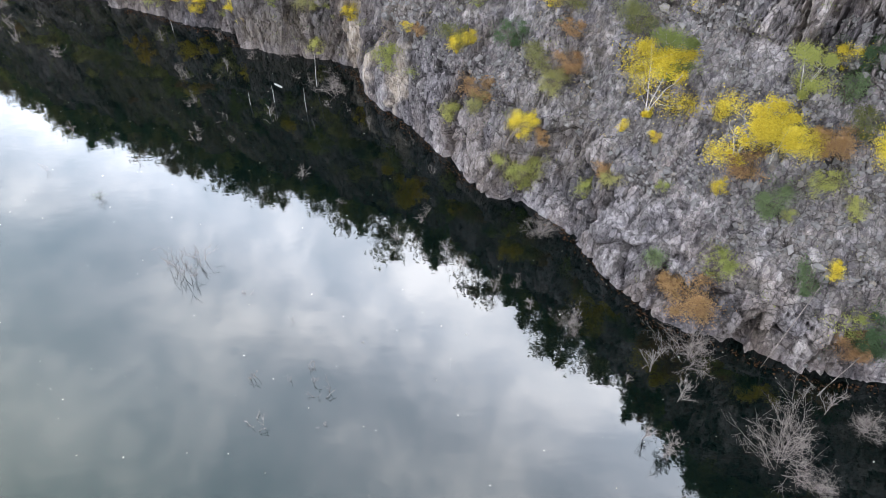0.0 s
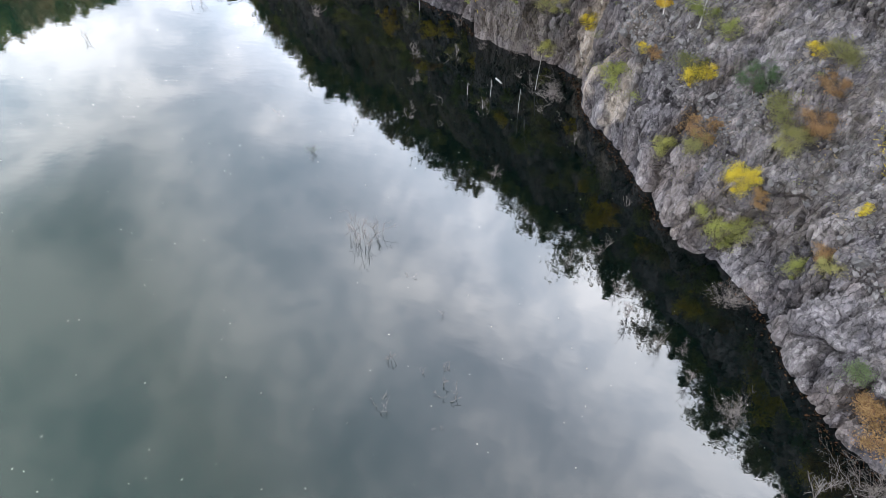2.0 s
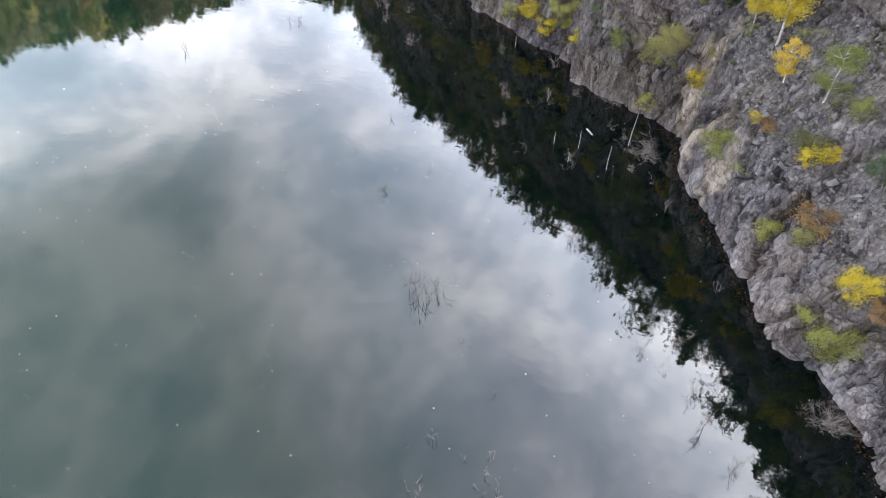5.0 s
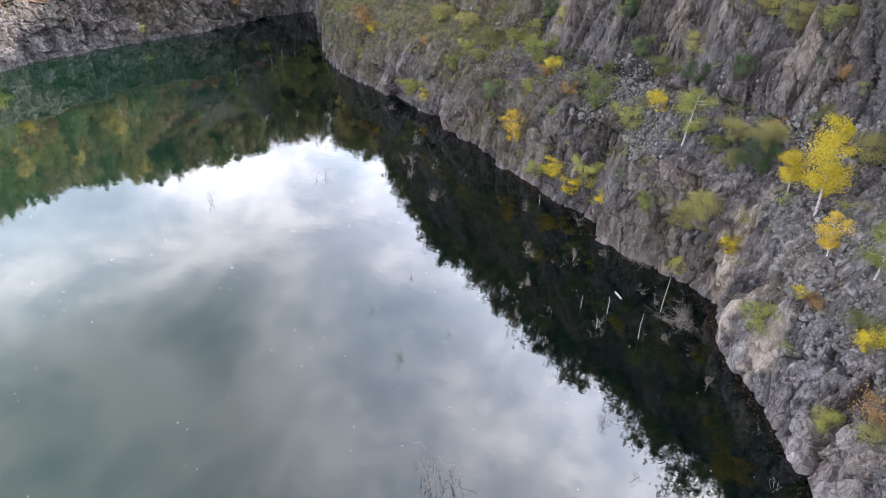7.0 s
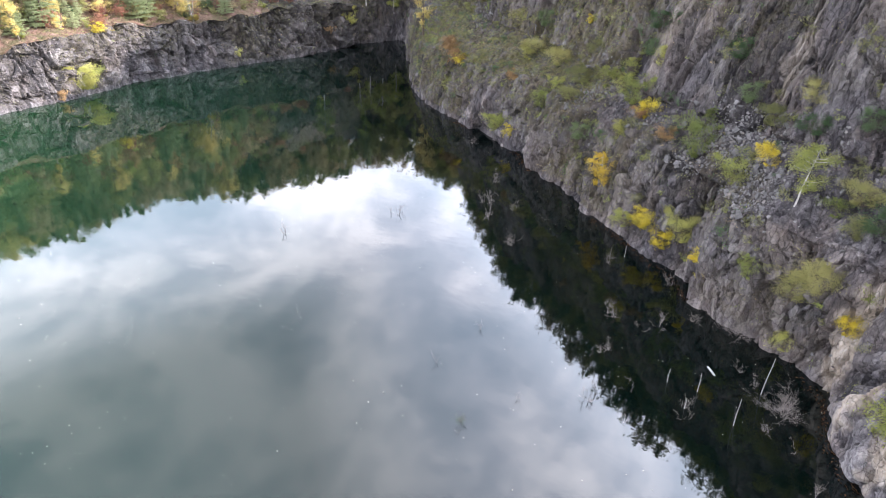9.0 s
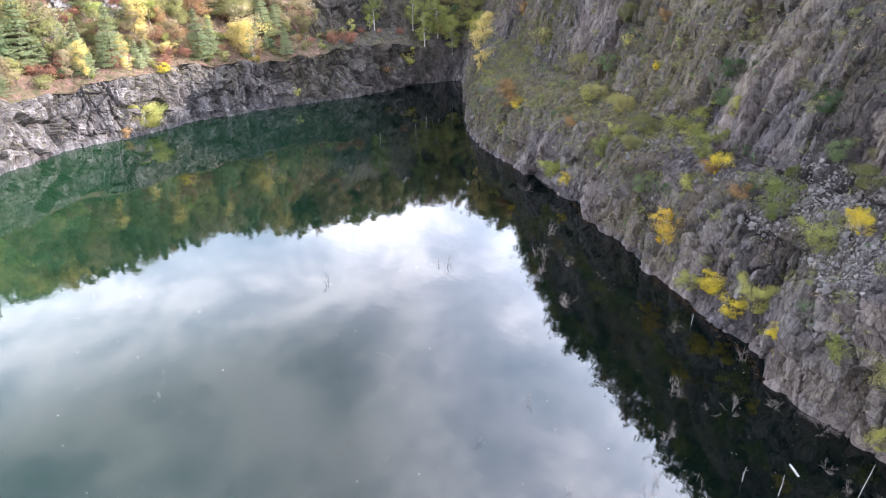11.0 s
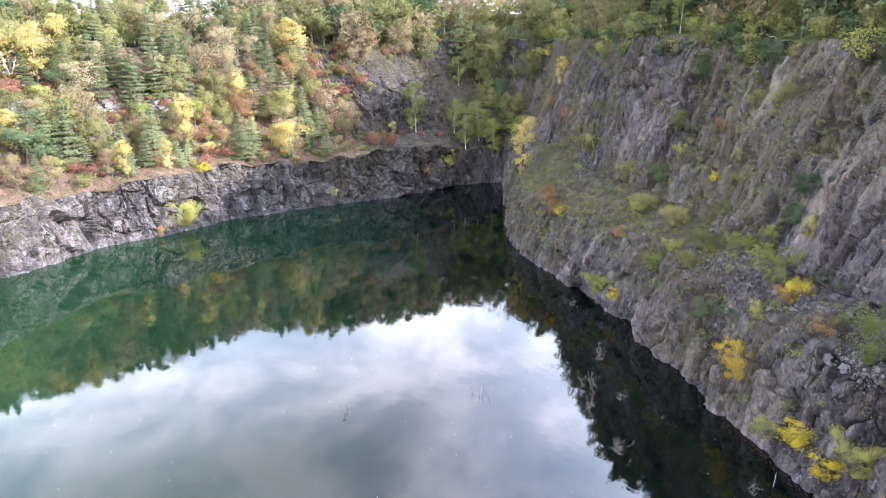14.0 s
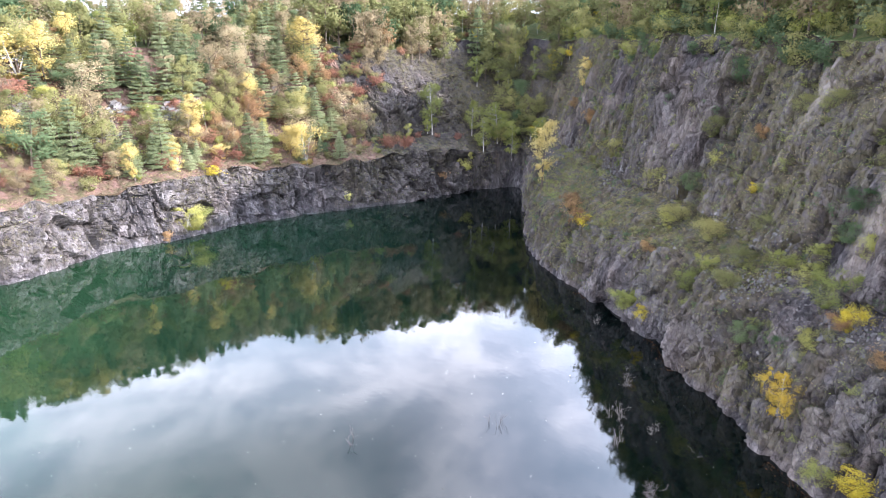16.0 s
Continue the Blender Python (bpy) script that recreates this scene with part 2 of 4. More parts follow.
def bark_shader(a, b, scale=6.0):
    def build(n):
        p = n.add("ShaderNodeNewGeometry").outputs["Position"]
        col = n.ramp(n.noise(n.mapped(p, (1, 1, 2.2)), scale, 5, 0.7), (0.38, a), (0.55, b))
        return n.add("ShaderNodeBsdfPrincipled", {"Base Color": col, "Roughness": 0.85, "Specular IOR Level": 0.2}).outputs[0]
    return build


ROCK = material("quarry_rock", lambda n: rock_shader(n, 1.06))
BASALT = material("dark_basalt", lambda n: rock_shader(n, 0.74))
STONE = material("loose_stone", stone_shader)
SOIL = material("forest_floor", soil_shader)
MOSS = material("mossy_ground", moss_shader)
WATER = material("lake_water", water_shader)
BIRCH = material("birch_bark", bark_shader((0.18, 0.16, 0.14), (0.62, 0.60, 0.56)))
BARK = material("brown_bark", bark_shader((0.06, 0.045, 0.035), (0.15, 0.12, 0.095)))
DEAD = material("dead_wood", bark_shader((0.11, 0.092, 0.082), (0.27, 0.235, 0.215)))
BLEACHED = material("bleached_wood", bark_shader((0.26, 0.245, 0.23), (0.46, 0.44, 0.42)))
YELLOW = material("yellow_leaves", leaf_shader((0.46, 0.34, 0.04), (0.70, 0.55, 0.06), (0.82, 0.72, 0.12), 0.2))
LIME = material("lime_leaves", leaf_shader((0.16, 0.20, 0.068), (0.32, 0.345, 0.105), (0.50, 0.475, 0.15), 0.72))
OLIVE = material("olive_leaves", leaf_shader((0.142, 0.153, 0.065), (0.271, 0.271, 0.112), (0.425, 0.389, 0.153), 0.72))
GREEN = material("green_leaves", leaf_shader((0.06, 0.10, 0.05), (0.11, 0.165, 0.085), (0.185, 0.235, 0.115), 0.72))
NEEDLE = material("pine_needles", leaf_shader((0.14, 0.175, 0.09), (0.225, 0.265, 0.14), (0.31, 0.345, 0.19), 0.72))
ORANGE = material("orange_leaves", leaf_shader((0.22, 0.13, 0.075), (0.37, 0.23, 0.12), (0.52, 0.35, 0.16), 0.35))
RUSSET = material("russet_leaves", leaf_shader((0.19, 0.085, 0.065), (0.31, 0.15, 0.105), (0.42, 0.25, 0.16), 0.4))
AMBER = material("amber_leaves", leaf_shader((0.46, 0.30, 0.05), (0.66, 0.47, 0.08), (0.78, 0.62, 0.12), 0.3))
GOLD = material("gold_leaves", leaf_shader((0.47, 0.37, 0.12), (0.66, 0.53, 0.19), (0.77, 0.66, 0.29), 0.4))
LITTER = material("brown_litter", leaf_shader((0.03, 0.016, 0.010), (0.065, 0.034, 0.019), (0.12, 0.062, 0.032), 0.0))
STRAW = material("straw_leaves", leaf_shader((0.45, 0.42, 0.34), (0.60, 0.57, 0.48), (0.75, 0.72, 0.62), 0.0))
TAN = material("tan_leaves", leaf_shader((0.23, 0.18, 0.11), (0.36, 0.295, 0.175), (0.46, 0.39, 0.24), 0.72))

# ---------------------------------------------------------------- the quarry: shoreline and slope profiles
SHORE = np.array([(60, 10), (52, 22), (42, 26.5), (33, 26.7), (29, 26.7), (24, 29.2), (20.7, 31.1), (17.4, 32.6), (13.9, 38.9), (11.6, 43.8), (8.4, 47), (3.8, 49.2), (1, 54), (-4.7, 62),
                  (-8.8, 67), (-11, 73.6), (-14.7, 75.7), (-20.3, 77.5), (-26.5, 79), (-30.5, 84), (-36.5, 86.5), (-42.5, 90), (-49, 92.5), (-55, 97), (-66, 101.5), (-71, 106), (-80, 109),
                  (-93, 113), (-107, 117.5), (-120, 126), (-140, 144), (-160, 163), (-168, 167), (-171.5, 155), (-170, 130), (-173, 105), (-174.5, 80), (-169, 62), (-169, 50), (-164, 42), (-157, 30),
                  (-145, 10), (-125, -20), (-90, -55), (-40, -75), (10, -70), (45, -45), (60, -15)], float)
LOOP = np.vstack([SHORE, SHORE[:1]])
ARC = np.concatenate([[0], np.cumsum(np.linalg.norm(np.diff(LOOP, axis=0), axis=1))])
ROUND = ARC[-1]

# s along the shore, then inland distance and height of: ledge edge, ledge back or scree top, rim, plateau
SLOPES = np.array([
    (0, 4, 8, 11, 18, 15, 46, 40, 54),
    (34, 4, 7, 12, 16, 17, 46, 40, 54),
    (50, 4, 8, 14, 17, 23, 43, 55, 52),
    (72, 4, 8.5, 13.5, 17.5, 22.5, 42, 55, 52),
    (90, 3.2, 9.5, 11.5, 17.5, 22, 41, 55, 52),
    (103, 3.8, 12, 11, 18, 21, 41, 55, 52),
    (115, 4, 12, 10.5, 18, 20, 42, 55, 52),
    (140, 4.8, 12, 8.5, 16.5, 19, 42, 55, 53),
    (165, 5, 12.5, 9.5, 16.5, 19, 42, 55, 53),
    (182, 4.6, 12, 12, 17.5, 20.5, 43, 55, 54)], float)
SLOPES = np.vstack([SLOPES, np.array([
    (205, 4, 11, 14, 17.5, 22, 44, 55, 55),
    (240, 4, 10, 13.5, 18, 22, 44, 55, 55),
    (275, 3.5, 11, 9.5, 16, 19, 45, 60, 56),
    (285, 3, 12, 9, 16, 22, 44, 70, 56),
    (294, 3, 12, 14, 17, 46, 46, 90, 57),
    (304, 3, 12.5, 15, 16.5, 34, 43, 90, 57),
    (324, 3, 13.2, 14, 16, 31, 42, 90, 57),
    (338, 3, 13.2, 13, 16, 42, 43, 90, 55),
    (385, 3, 13.8, 12, 16, 48, 42, 100, 51),
    (430, 3, 13.8, 13, 16, 48, 38, 100, 48),
    (470, 5, 12, 16, 16, 40, 34, 90, 42),
    (ROUND, 4, 8, 14, 18, 26, 40, 60, 45)], float)])


def hashed(i, j, k, seed):
    h = (i.astype(np.int64) * 73856093) ^ (j.astype(np.int64) * 19349663) ^ (k.astype(np.int64) * 83492791) ^ (seed * 2654435761)
    h = (h ^ (h >> 13)) * 1274126177 & 0xFFFFFFFF
    h = (h ^ (h >> 16)) * 2246822519 & 0xFFFFFFFF
    return ((h ^ (h >> 15)) & 0xFFFFFF) / float(0xFFFFFF)


def value_noise(p, seed=0):
    c = np.floor(p).astype(np.int64)
    f = p - c
    f = f * f * (3 - 2 * f)
    out = 0
    for a in (0, 1):
        for b in (0, 1):
            for d in (0, 1):
                wt = (f[:, 0] if a else 1 - f[:, 0]) * (f[:, 1] if b else 1 - f[:, 1]) * (f[:, 2] if d else 1 - f[:, 2])
                out = out + wt * hashed(c[:, 0] + a, c[:, 1] + b, c[:, 2] + d, seed)
    return out * 2 - 1


def fbm(p, octaves=4, seed=0):
    return sum(value_noise(p * 2 ** o, seed + o) * 0.5 ** o for o in range(octaves))


def blocks(p, seed):
    """Cells of broken rock: a stepped, tilted facet for each cell, and the nearness to its border."""
    c = np.floor(p).astype(np.int64)
    n = len(p)
    best, second = np.full(n, 9.0), np.full(n, 9.0)
    cell, centre = np.zeros((n, 3), np.int64), np.zeros((n, 3))
    for a in (-1, 0, 1):
        for b in (-1, 0, 1):
            for d in (-1, 0, 1):
                q = c + (a, b, d)
                pt = q + 0.1 + 0.8 * np.stack([hashed(q[:, 0], q[:, 1], q[:, 2], seed + m) for m in range(3)], 1)
                dist = ((p - pt) ** 2).sum(1)
                near = dist < best
                second = np.where(near, best, np.minimum(second, dist))
                best = np.where(near, dist, best)
                cell[near], centre[near] = q[near], pt[near]
    rnd = [hashed(cell[:, 0], cell[:, 1], cell[:, 2], seed + 7 + m) for m in range(4)]
    tilt = sum((rnd[m] - 0.5) * (p - centre)[:, m] for m in range(3))
    return rnd[3] * 2 - 1, tilt, np.sqrt(second) - np.sqrt(best)


def smooth_ring(values, steps, sigma):
    """Gaussian smoothing of a ring of evenly spaced values."""
    k = np.arange(-int(4 * sigma / steps), int(4 * sigma / steps) + 1) * steps
    kern = np.exp(-k ** 2 / (2 * sigma ** 2))
    kern /= kern.sum()
    pad = len(kern) // 2
    return np.stack([np.convolve(np.concatenate([v[-pad:], v, v[:pad]]), kern, "valid") for v in values.T], 1)


STEP = ROUND / 4000
RING_S = np.arange(4000) * STEP
RING = np.stack([np.interp(RING_S, ARC, LOOP[:, m]) for m in (0, 1)], 1)
EDGE = smooth_ring(RING, STEP, 0.7)
BROAD = smooth_ring(RING, STEP, 11.0)
T = np.roll(BROAD, -8, 0) - np.roll(BROAD, 8, 0)
NORMAL = np.stack([T[:, 1], -T[:, 0]], 1)
NORMAL = smooth_ring(NORMAL / np.linalg.norm(NORMAL, axis=1)[:, None], STEP, 6.0)
NORMAL /= np.linalg.norm(NORMAL, axis=1)[:, None]


def ring_at(table, s):
    k = (np.asarray(s) % ROUND) / STEP
    i = np.floor(k).astype(int)
    f = (k - i)[..., None]
    return table[i % 4000] * (1 - f) + table[(i + 1) % 4000] * f


def plan(s, d):
    """The place in plan at s along the shore and d inland of it."""
    far = np.clip(np.asarray(d) / 14.0, 0, 1)[..., None]
    return ring_at(EDGE, s) * (1 - far) + ring_at(BROAD, s) * far + ring_at(NORMAL, s) * np.asarray(d)[..., None]


def slope_rows(s):
    """Inland distance and height of the profile's breaks at each s."""
    col = [np.interp(s, SLOPES[:, 0], SLOPES[:, m]) for m in range(9)]
    z = np.zeros_like(s)
    # ragged edges of the ledge and the rim
    for m, wave, amp, seed in ((1, 5.0, 0.5, 11), (2, 4.0, 0.9, 12), (2, 13.0, 1.0, 13), (5, 7.0, 0.9, 14), (6, 6.0, 1.0, 15)):
        amp = amp * np.where((s > 296) & (s < 450), 1.3, 0.8)
        col[m] = col[m] + amp * value_noise(np.column_stack([s / wave, z, z]), seed)
    d = np.stack([z - 2.5, z - 0.6, z, col[1] * 0.38, col[1], col[3], col[3] + (col[5] - col[3]) * 0.55, col[5], col[7]], 1)
    h = np.stack([z - 7, z - 2.0, z, col[2] * 0.56, col[2], col[4], col[4] + (col[6] - col[4]) * 0.62, col[6], col[8]], 1)
    return d, h


S_LINE = np.concatenate([np.arange(20, 135, 0.19), np.arange(135, 300, 0.30), np.arange(300, 450, 0.36), np.arange(450, ROUND + 20, 3.0)])
COUNT = (3, 4, 26, 30, 42, 66, 56, 20)                   # mesh rows between the breaks
BD, BH = slope_rows(S_LINE % ROUND)
cols_d, cols_h = [], []
for m, c in enumerate(COUNT):
    f = np.linspace(0, 1, c, endpoint=False)
    cols_d.append(BD[:, m:m + 1] * (1 - f) + BD[:, m + 1:m + 2] * f)
    cols_h.append(BH[:, m:m + 1] * (1 - f) + BH[:, m + 1:m + 2] * f)
GD, GH = np.hstack(cols_d), np.hstack(cols_h)
RIM_ROW = sum(COUNT[:7])
NU, NV = GD.shape
GXY = plan(np.repeat(S_LINE, NV), GD.ravel())
BASE = np.column_stack([GXY, GH.ravel()]).reshape(NU, NV, 3)
du = np.gradient(BASE, axis=0)
dv = np.gradient(BASE, axis=1)
NRM = np.cross(du, dv)
NRM /= np.linalg.norm(NRM, axis=2)[..., None] + 1e-9
NRM *= np.where((NRM[..., 2:3] < 0), -1, 1)
steep = np.clip((0.80 - NRM[..., 2]) / 0.35, 0, 1).ravel()
P = BASE.reshape(-1, 3)
warp = np.column_stack([value_noise(P * 0.23, 31), value_noise(P * 0.23, 32), value_noise(P * 0.23, 33)])
D_FLAT, S_FLAT = GD.ravel(), np.repeat(S_LINE % ROUND, NV)
fine = (S_FLAT > 20) & (S_FLAT < 450)
rise, tone, warm = np.zeros(len(P)), np.zeros(len(P)), np.zeros(len(P))
upper = (D_FLAT > BD[:, 5].repeat(NV)) & (S_FLAT < 300)
west_wall = ((S_FLAT > 296) & (S_FLAT < 450)) * 1.0
step, tilt, border = blocks((P + warp * 2.5) / (9.0, 9.0, 8.0), 400)
rise += west_wall * steep * np.clip((BD[:, 4].repeat(NV) - D_FLAT) / 1.6, 0, 1) * (step * 1.1 + tilt * 6.0 - 0.6 * np.clip(1 - border / 0.12, 0, 1))
# steep faces: leaning ribs, split into columns, slabs and smaller blocks by upright joints
nose = np.clip((95 - S_FLAT) / 20, 0, 1)                  # the nearest shoulder breaks into squat blocks
along = S_FLAT + warp[:, 0] * 0.9 + 0.16 * P[:, 2] * value_noise(np.column_stack([S_FLAT / 17, P[:, 2] / 40, 0 * S_FLAT]), 51)
for size, tall, amp, tilt_amp, crack, gap, shade, seed in ((7.5, 4.0, 0.85, 0.50, 0.9, 0.06, 0.15, 100), (2.6, 2.4, 0.50, 0.55, 0.7, 0.075, 0.40, 200), (1.05, 1.7, 0.22, 0.62, 0.32, 0.115, 0.45, 300)):
    stretch = np.where(upper, tall * 2.1, tall * 1.15) * (1 - 0.45 * nose) * np.where(west_wall > 0, 0.55, 1)
    q = np.column_stack([along / size, warp[:, 1] * 0.25 + 0.5 + D_FLAT * 0.02, (P[:, 2] + warp[:, 2] * size * 0.35 + hashed(np.floor(along / size), np.floor(along * 0), np.floor(along * 0), seed) * size) / (size * stretch)])
    step, tilt, border = blocks(q, seed)
    open_joint = np.clip(1 - border / gap, 0, 1)
    rise += steep * (step * amp + tilt * tilt_amp * size - crack * open_joint) * np.where(upper, 0.85, 1)
    tone += steep * (step * 0.5 + 0.5) * shade
    if size > 2:
        warm = np.maximum(warm, np.clip((step - 0.45) * 3, 0, 1) * np.where(upper, 0.85, 0.7))
    if size > 5:
        warm = np.maximum(warm, np.clip(1.15 - border / 0.22, 0, 1) * np.where(upper, 0.6, 0.85))
warm *= steep * np.clip(value_noise(P * 0.11, 61) * 1.6 + 0.55, 0, 1)
# gentler ground: tumbled blocks
for size, amp, tilt_amp, crack, shade, seed in ((2.1, 0.20, 0.45, 0.2, 0.45, 210), (0.8, 0.10, 0.40, 0.10, 0.55, 310)):
    step, tilt, border = blocks((P + warp * size * 0.22) / (size, size, size * 1.2), seed)
    rise += (1 - steep) * 0.6 * (step * amp + tilt * tilt_amp * size - crack * (border < 0.09))
    tone += (1 - steep) * (step * 0.5 + 0.5) * shade
rise += fbm(P * 0.6, 4, 5) * 0.12
rise *= np.clip((P[:, 2] + 1.5) / 3.5, 0.12, 1) * np.clip(1 - (D_FLAT - BD[:, 7].repeat(NV)) / 20, 0.25, 1)
SURF = P + NRM.reshape(-1, 3) * rise[:, None]
SURF[:, 2] = np.where(D_FLAT > 1.5, np.maximum(SURF[:, 2], 0.4), SURF[:, 2])
GRID = SURF.reshape(NU, NV, 3)


def sheet(name, us, v0, v1, mat, parent=None):
    """One mesh of the slope grid: columns us, rows v0 to v1."""
    nu, nv = len(us), v1 - v0
    co = GRID[us, v0:v1].reshape(-1, 3)
    i = (np.arange(nu - 1)[:, None] * nv + np.arange(nv - 1)[None, :]).ravel()
    quads = np.stack([i, i + nv, i + nv + 1, i + 1], 1)
    me = bpy.data.meshes.new(name)
    me.vertices.add(len(co))
    me.vertices.foreach_set("co", co.ravel())
    me.loops.add(quads.size)
    me.loops.foreach_set("vertex_index", quads.ravel().astype(np.int32))
    me.polygons.add(len(quads))
    me.polygons.foreach_set("loop_start", np.arange(0, quads.size, 4, dtype=np.int32))
    for key, table in (("green", GREENERY), ("pale", PALE), ("tone", tone), ("old", AGE_SHADE), ("warm", WARM)):
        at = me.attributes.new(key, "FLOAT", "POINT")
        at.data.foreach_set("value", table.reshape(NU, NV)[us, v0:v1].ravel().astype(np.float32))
    me.update(calc_edges=True)
    me.polygons.foreach_set("use_smooth", np.zeros(len(quads), bool))
    me.materials.append(mat)
    ob = new(name, me)
    ob.parent = parent
    return ob


level = np.clip((NRM[..., 2].ravel() - 0.45) / 0.3, 0, 1)
damp = np.clip(fbm(P * 0.06, 3, 60) * 1.1 + 0.65, 0, 1)
GREENERY = np.clip(np.where(upper, 0.70, 0.58) + 0.75 * level, 0, 1) * damp * np.clip((S_FLAT - 85) / 60, 0.25, 1) * np.where(S_FLAT > 296, 0.9, 1)
GREENERY = np.where(P[:, 2] < 1.0, 0, GREENERY)


# ages along the tall cliff; far wall's shade painted in from 296 to 370
AGE_SHADE = np.clip((S_FLAT - 70) / 45, 0.12, 1) * np.where(S_FLAT < 296, 1, np.clip((370 - S_FLAT) / 18, 0.05, 1)) * np.clip(0.7 + P[:, 2] / 40, 0, 1)


def stain(s, z, s_wide, z_tall):
    wob = value_noise(P * 0.8, 77) * 0.9 + value_noise(P * 2.5, 78) * 0.4
    return np.clip(1.4 - np.abs((S_FLAT + wob - s) / s_wide) - np.abs((P[:, 2] - z) / z_tall), 0, 1) * (steep > 0.2)


PALE = np.clip(stain(103.6, 6, 1.3, 8) + 0.9 * stain(96, 5, 1.2, 6) + 0.8 * stain(90.5, 4, 1.2, 5) + 0.35 * stain(166, 36, 2.6, 6) + 0.45 * stain(150, 24, 1.6, 7) + 0.4 * stain(128, 25, 1.5, 7), 0, 0.8)

GREENERY = GREENERY * (1 - PALE)
AGE_SHADE = AGE_SHADE * (1 - PALE)
WARM = np.where(S_FLAT < 296, warm, 0.3 * warm)

U_ALL = np.concatenate([np.arange(NU), [0]])
turn = int(np.searchsorted(S_LINE, 290))
west = int(np.searchsorted(S_LINE, 450))
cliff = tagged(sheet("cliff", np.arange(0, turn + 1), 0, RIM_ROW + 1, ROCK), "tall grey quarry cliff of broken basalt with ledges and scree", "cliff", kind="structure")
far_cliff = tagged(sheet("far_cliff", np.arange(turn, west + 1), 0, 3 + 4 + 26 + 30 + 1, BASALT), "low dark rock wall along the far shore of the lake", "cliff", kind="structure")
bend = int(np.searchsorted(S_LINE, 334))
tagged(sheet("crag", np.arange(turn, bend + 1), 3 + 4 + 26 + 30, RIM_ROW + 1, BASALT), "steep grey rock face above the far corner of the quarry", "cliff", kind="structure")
hillside = tagged(sheet("hillside", np.arange(bend, west + 1), 3 + 4 + 26 + 30, RIM_ROW + 1, SOIL), "wooded hillside of earth and stones above the far rock wall", "hillside", kind="structure")
bank = tagged(sheet("bank", U_ALL[west:], 0, RIM_ROW + 1, ROCK), "plain rocky bank closing the quarry lake", "bank", kind="structure")

# the level ground beyond the rim, one sheet out to the horizon
rim_xy = GRID[:, RIM_ROW:, :]
mid = np.array([-60, 50])
outer = []
for reach, height in ((160, 55), (400, 55), (1200, 56), (3500, 56)):
    ray_xy = GRID[:, -1, :2] - mid
    ray_xy /= np.linalg.norm(ray_xy, axis=1)[:, None]
    outer.append(np.column_stack([GRID[:, -1, :2] + ray_xy * reach, np.full(NU, float(height))]))
thin = np.concatenate([np.arange(0, NU, 4), [0]])
rows = np.concatenate([rim_xy, np.stack(outer, 1)], 1)[thin]
nv = rows.shape[1]
i = (np.arange(len(thin) - 1)[:, None] * nv + np.arange(nv - 1)[None, :]).ravel()
me = bpy.data.meshes.new("ground")
me.from_pydata(rows.reshape(-1, 3), [], np.stack([i, i + nv, i + nv + 1, i + 1], 1).tolist())
me.materials.append(MOSS)
ground = tagged(new("ground", me), "leaf-strewn forest ground around the quarry", "ground", kind="structure")

# ground heights for planting
TREE_V = [Vector(v) for v in SURF]
qi = (np.arange(NU - 1)[:, None] * NV + np.arange(NV - 1)[None, :]).ravel()
from mathutils.bvhtree import BVHTree
BVH = BVHTree.FromPolygons(TREE_V, np.stack([qi, qi + NV, qi + NV + 1, qi + 1], 1).tolist())


def foot(x, y):
    hit = BVH.ray_cast(Vector((x, y, 200)), Vector((0, 0, -1)))
    return (hit[0], hit[1]) if hit[0] is not None else (Vector((x, y, 45)), Vector((0, 0, 1)))


def foot_sd(s, d):
    xy = plan(np.array(float(s)), np.array(float(d)))
    return foot(float(xy[0]), float(xy[1]))


# the lake
bm = bmesh.new()
for x, y in ((-230, -130), (110, -130), (110, 230), (-230, 230)):
    bm.verts.new((x, y, 0))
bm.faces.new(bm.verts)
me = bpy.data.meshes.new("water")
bm.to_mesh(me)
me.materials.append(WATER)
tagged(new("water", me), "calm dark green quarry lake mirroring the cloudy sky", "lake", kind="structure")

# ---------------------------------------------------------------- plants


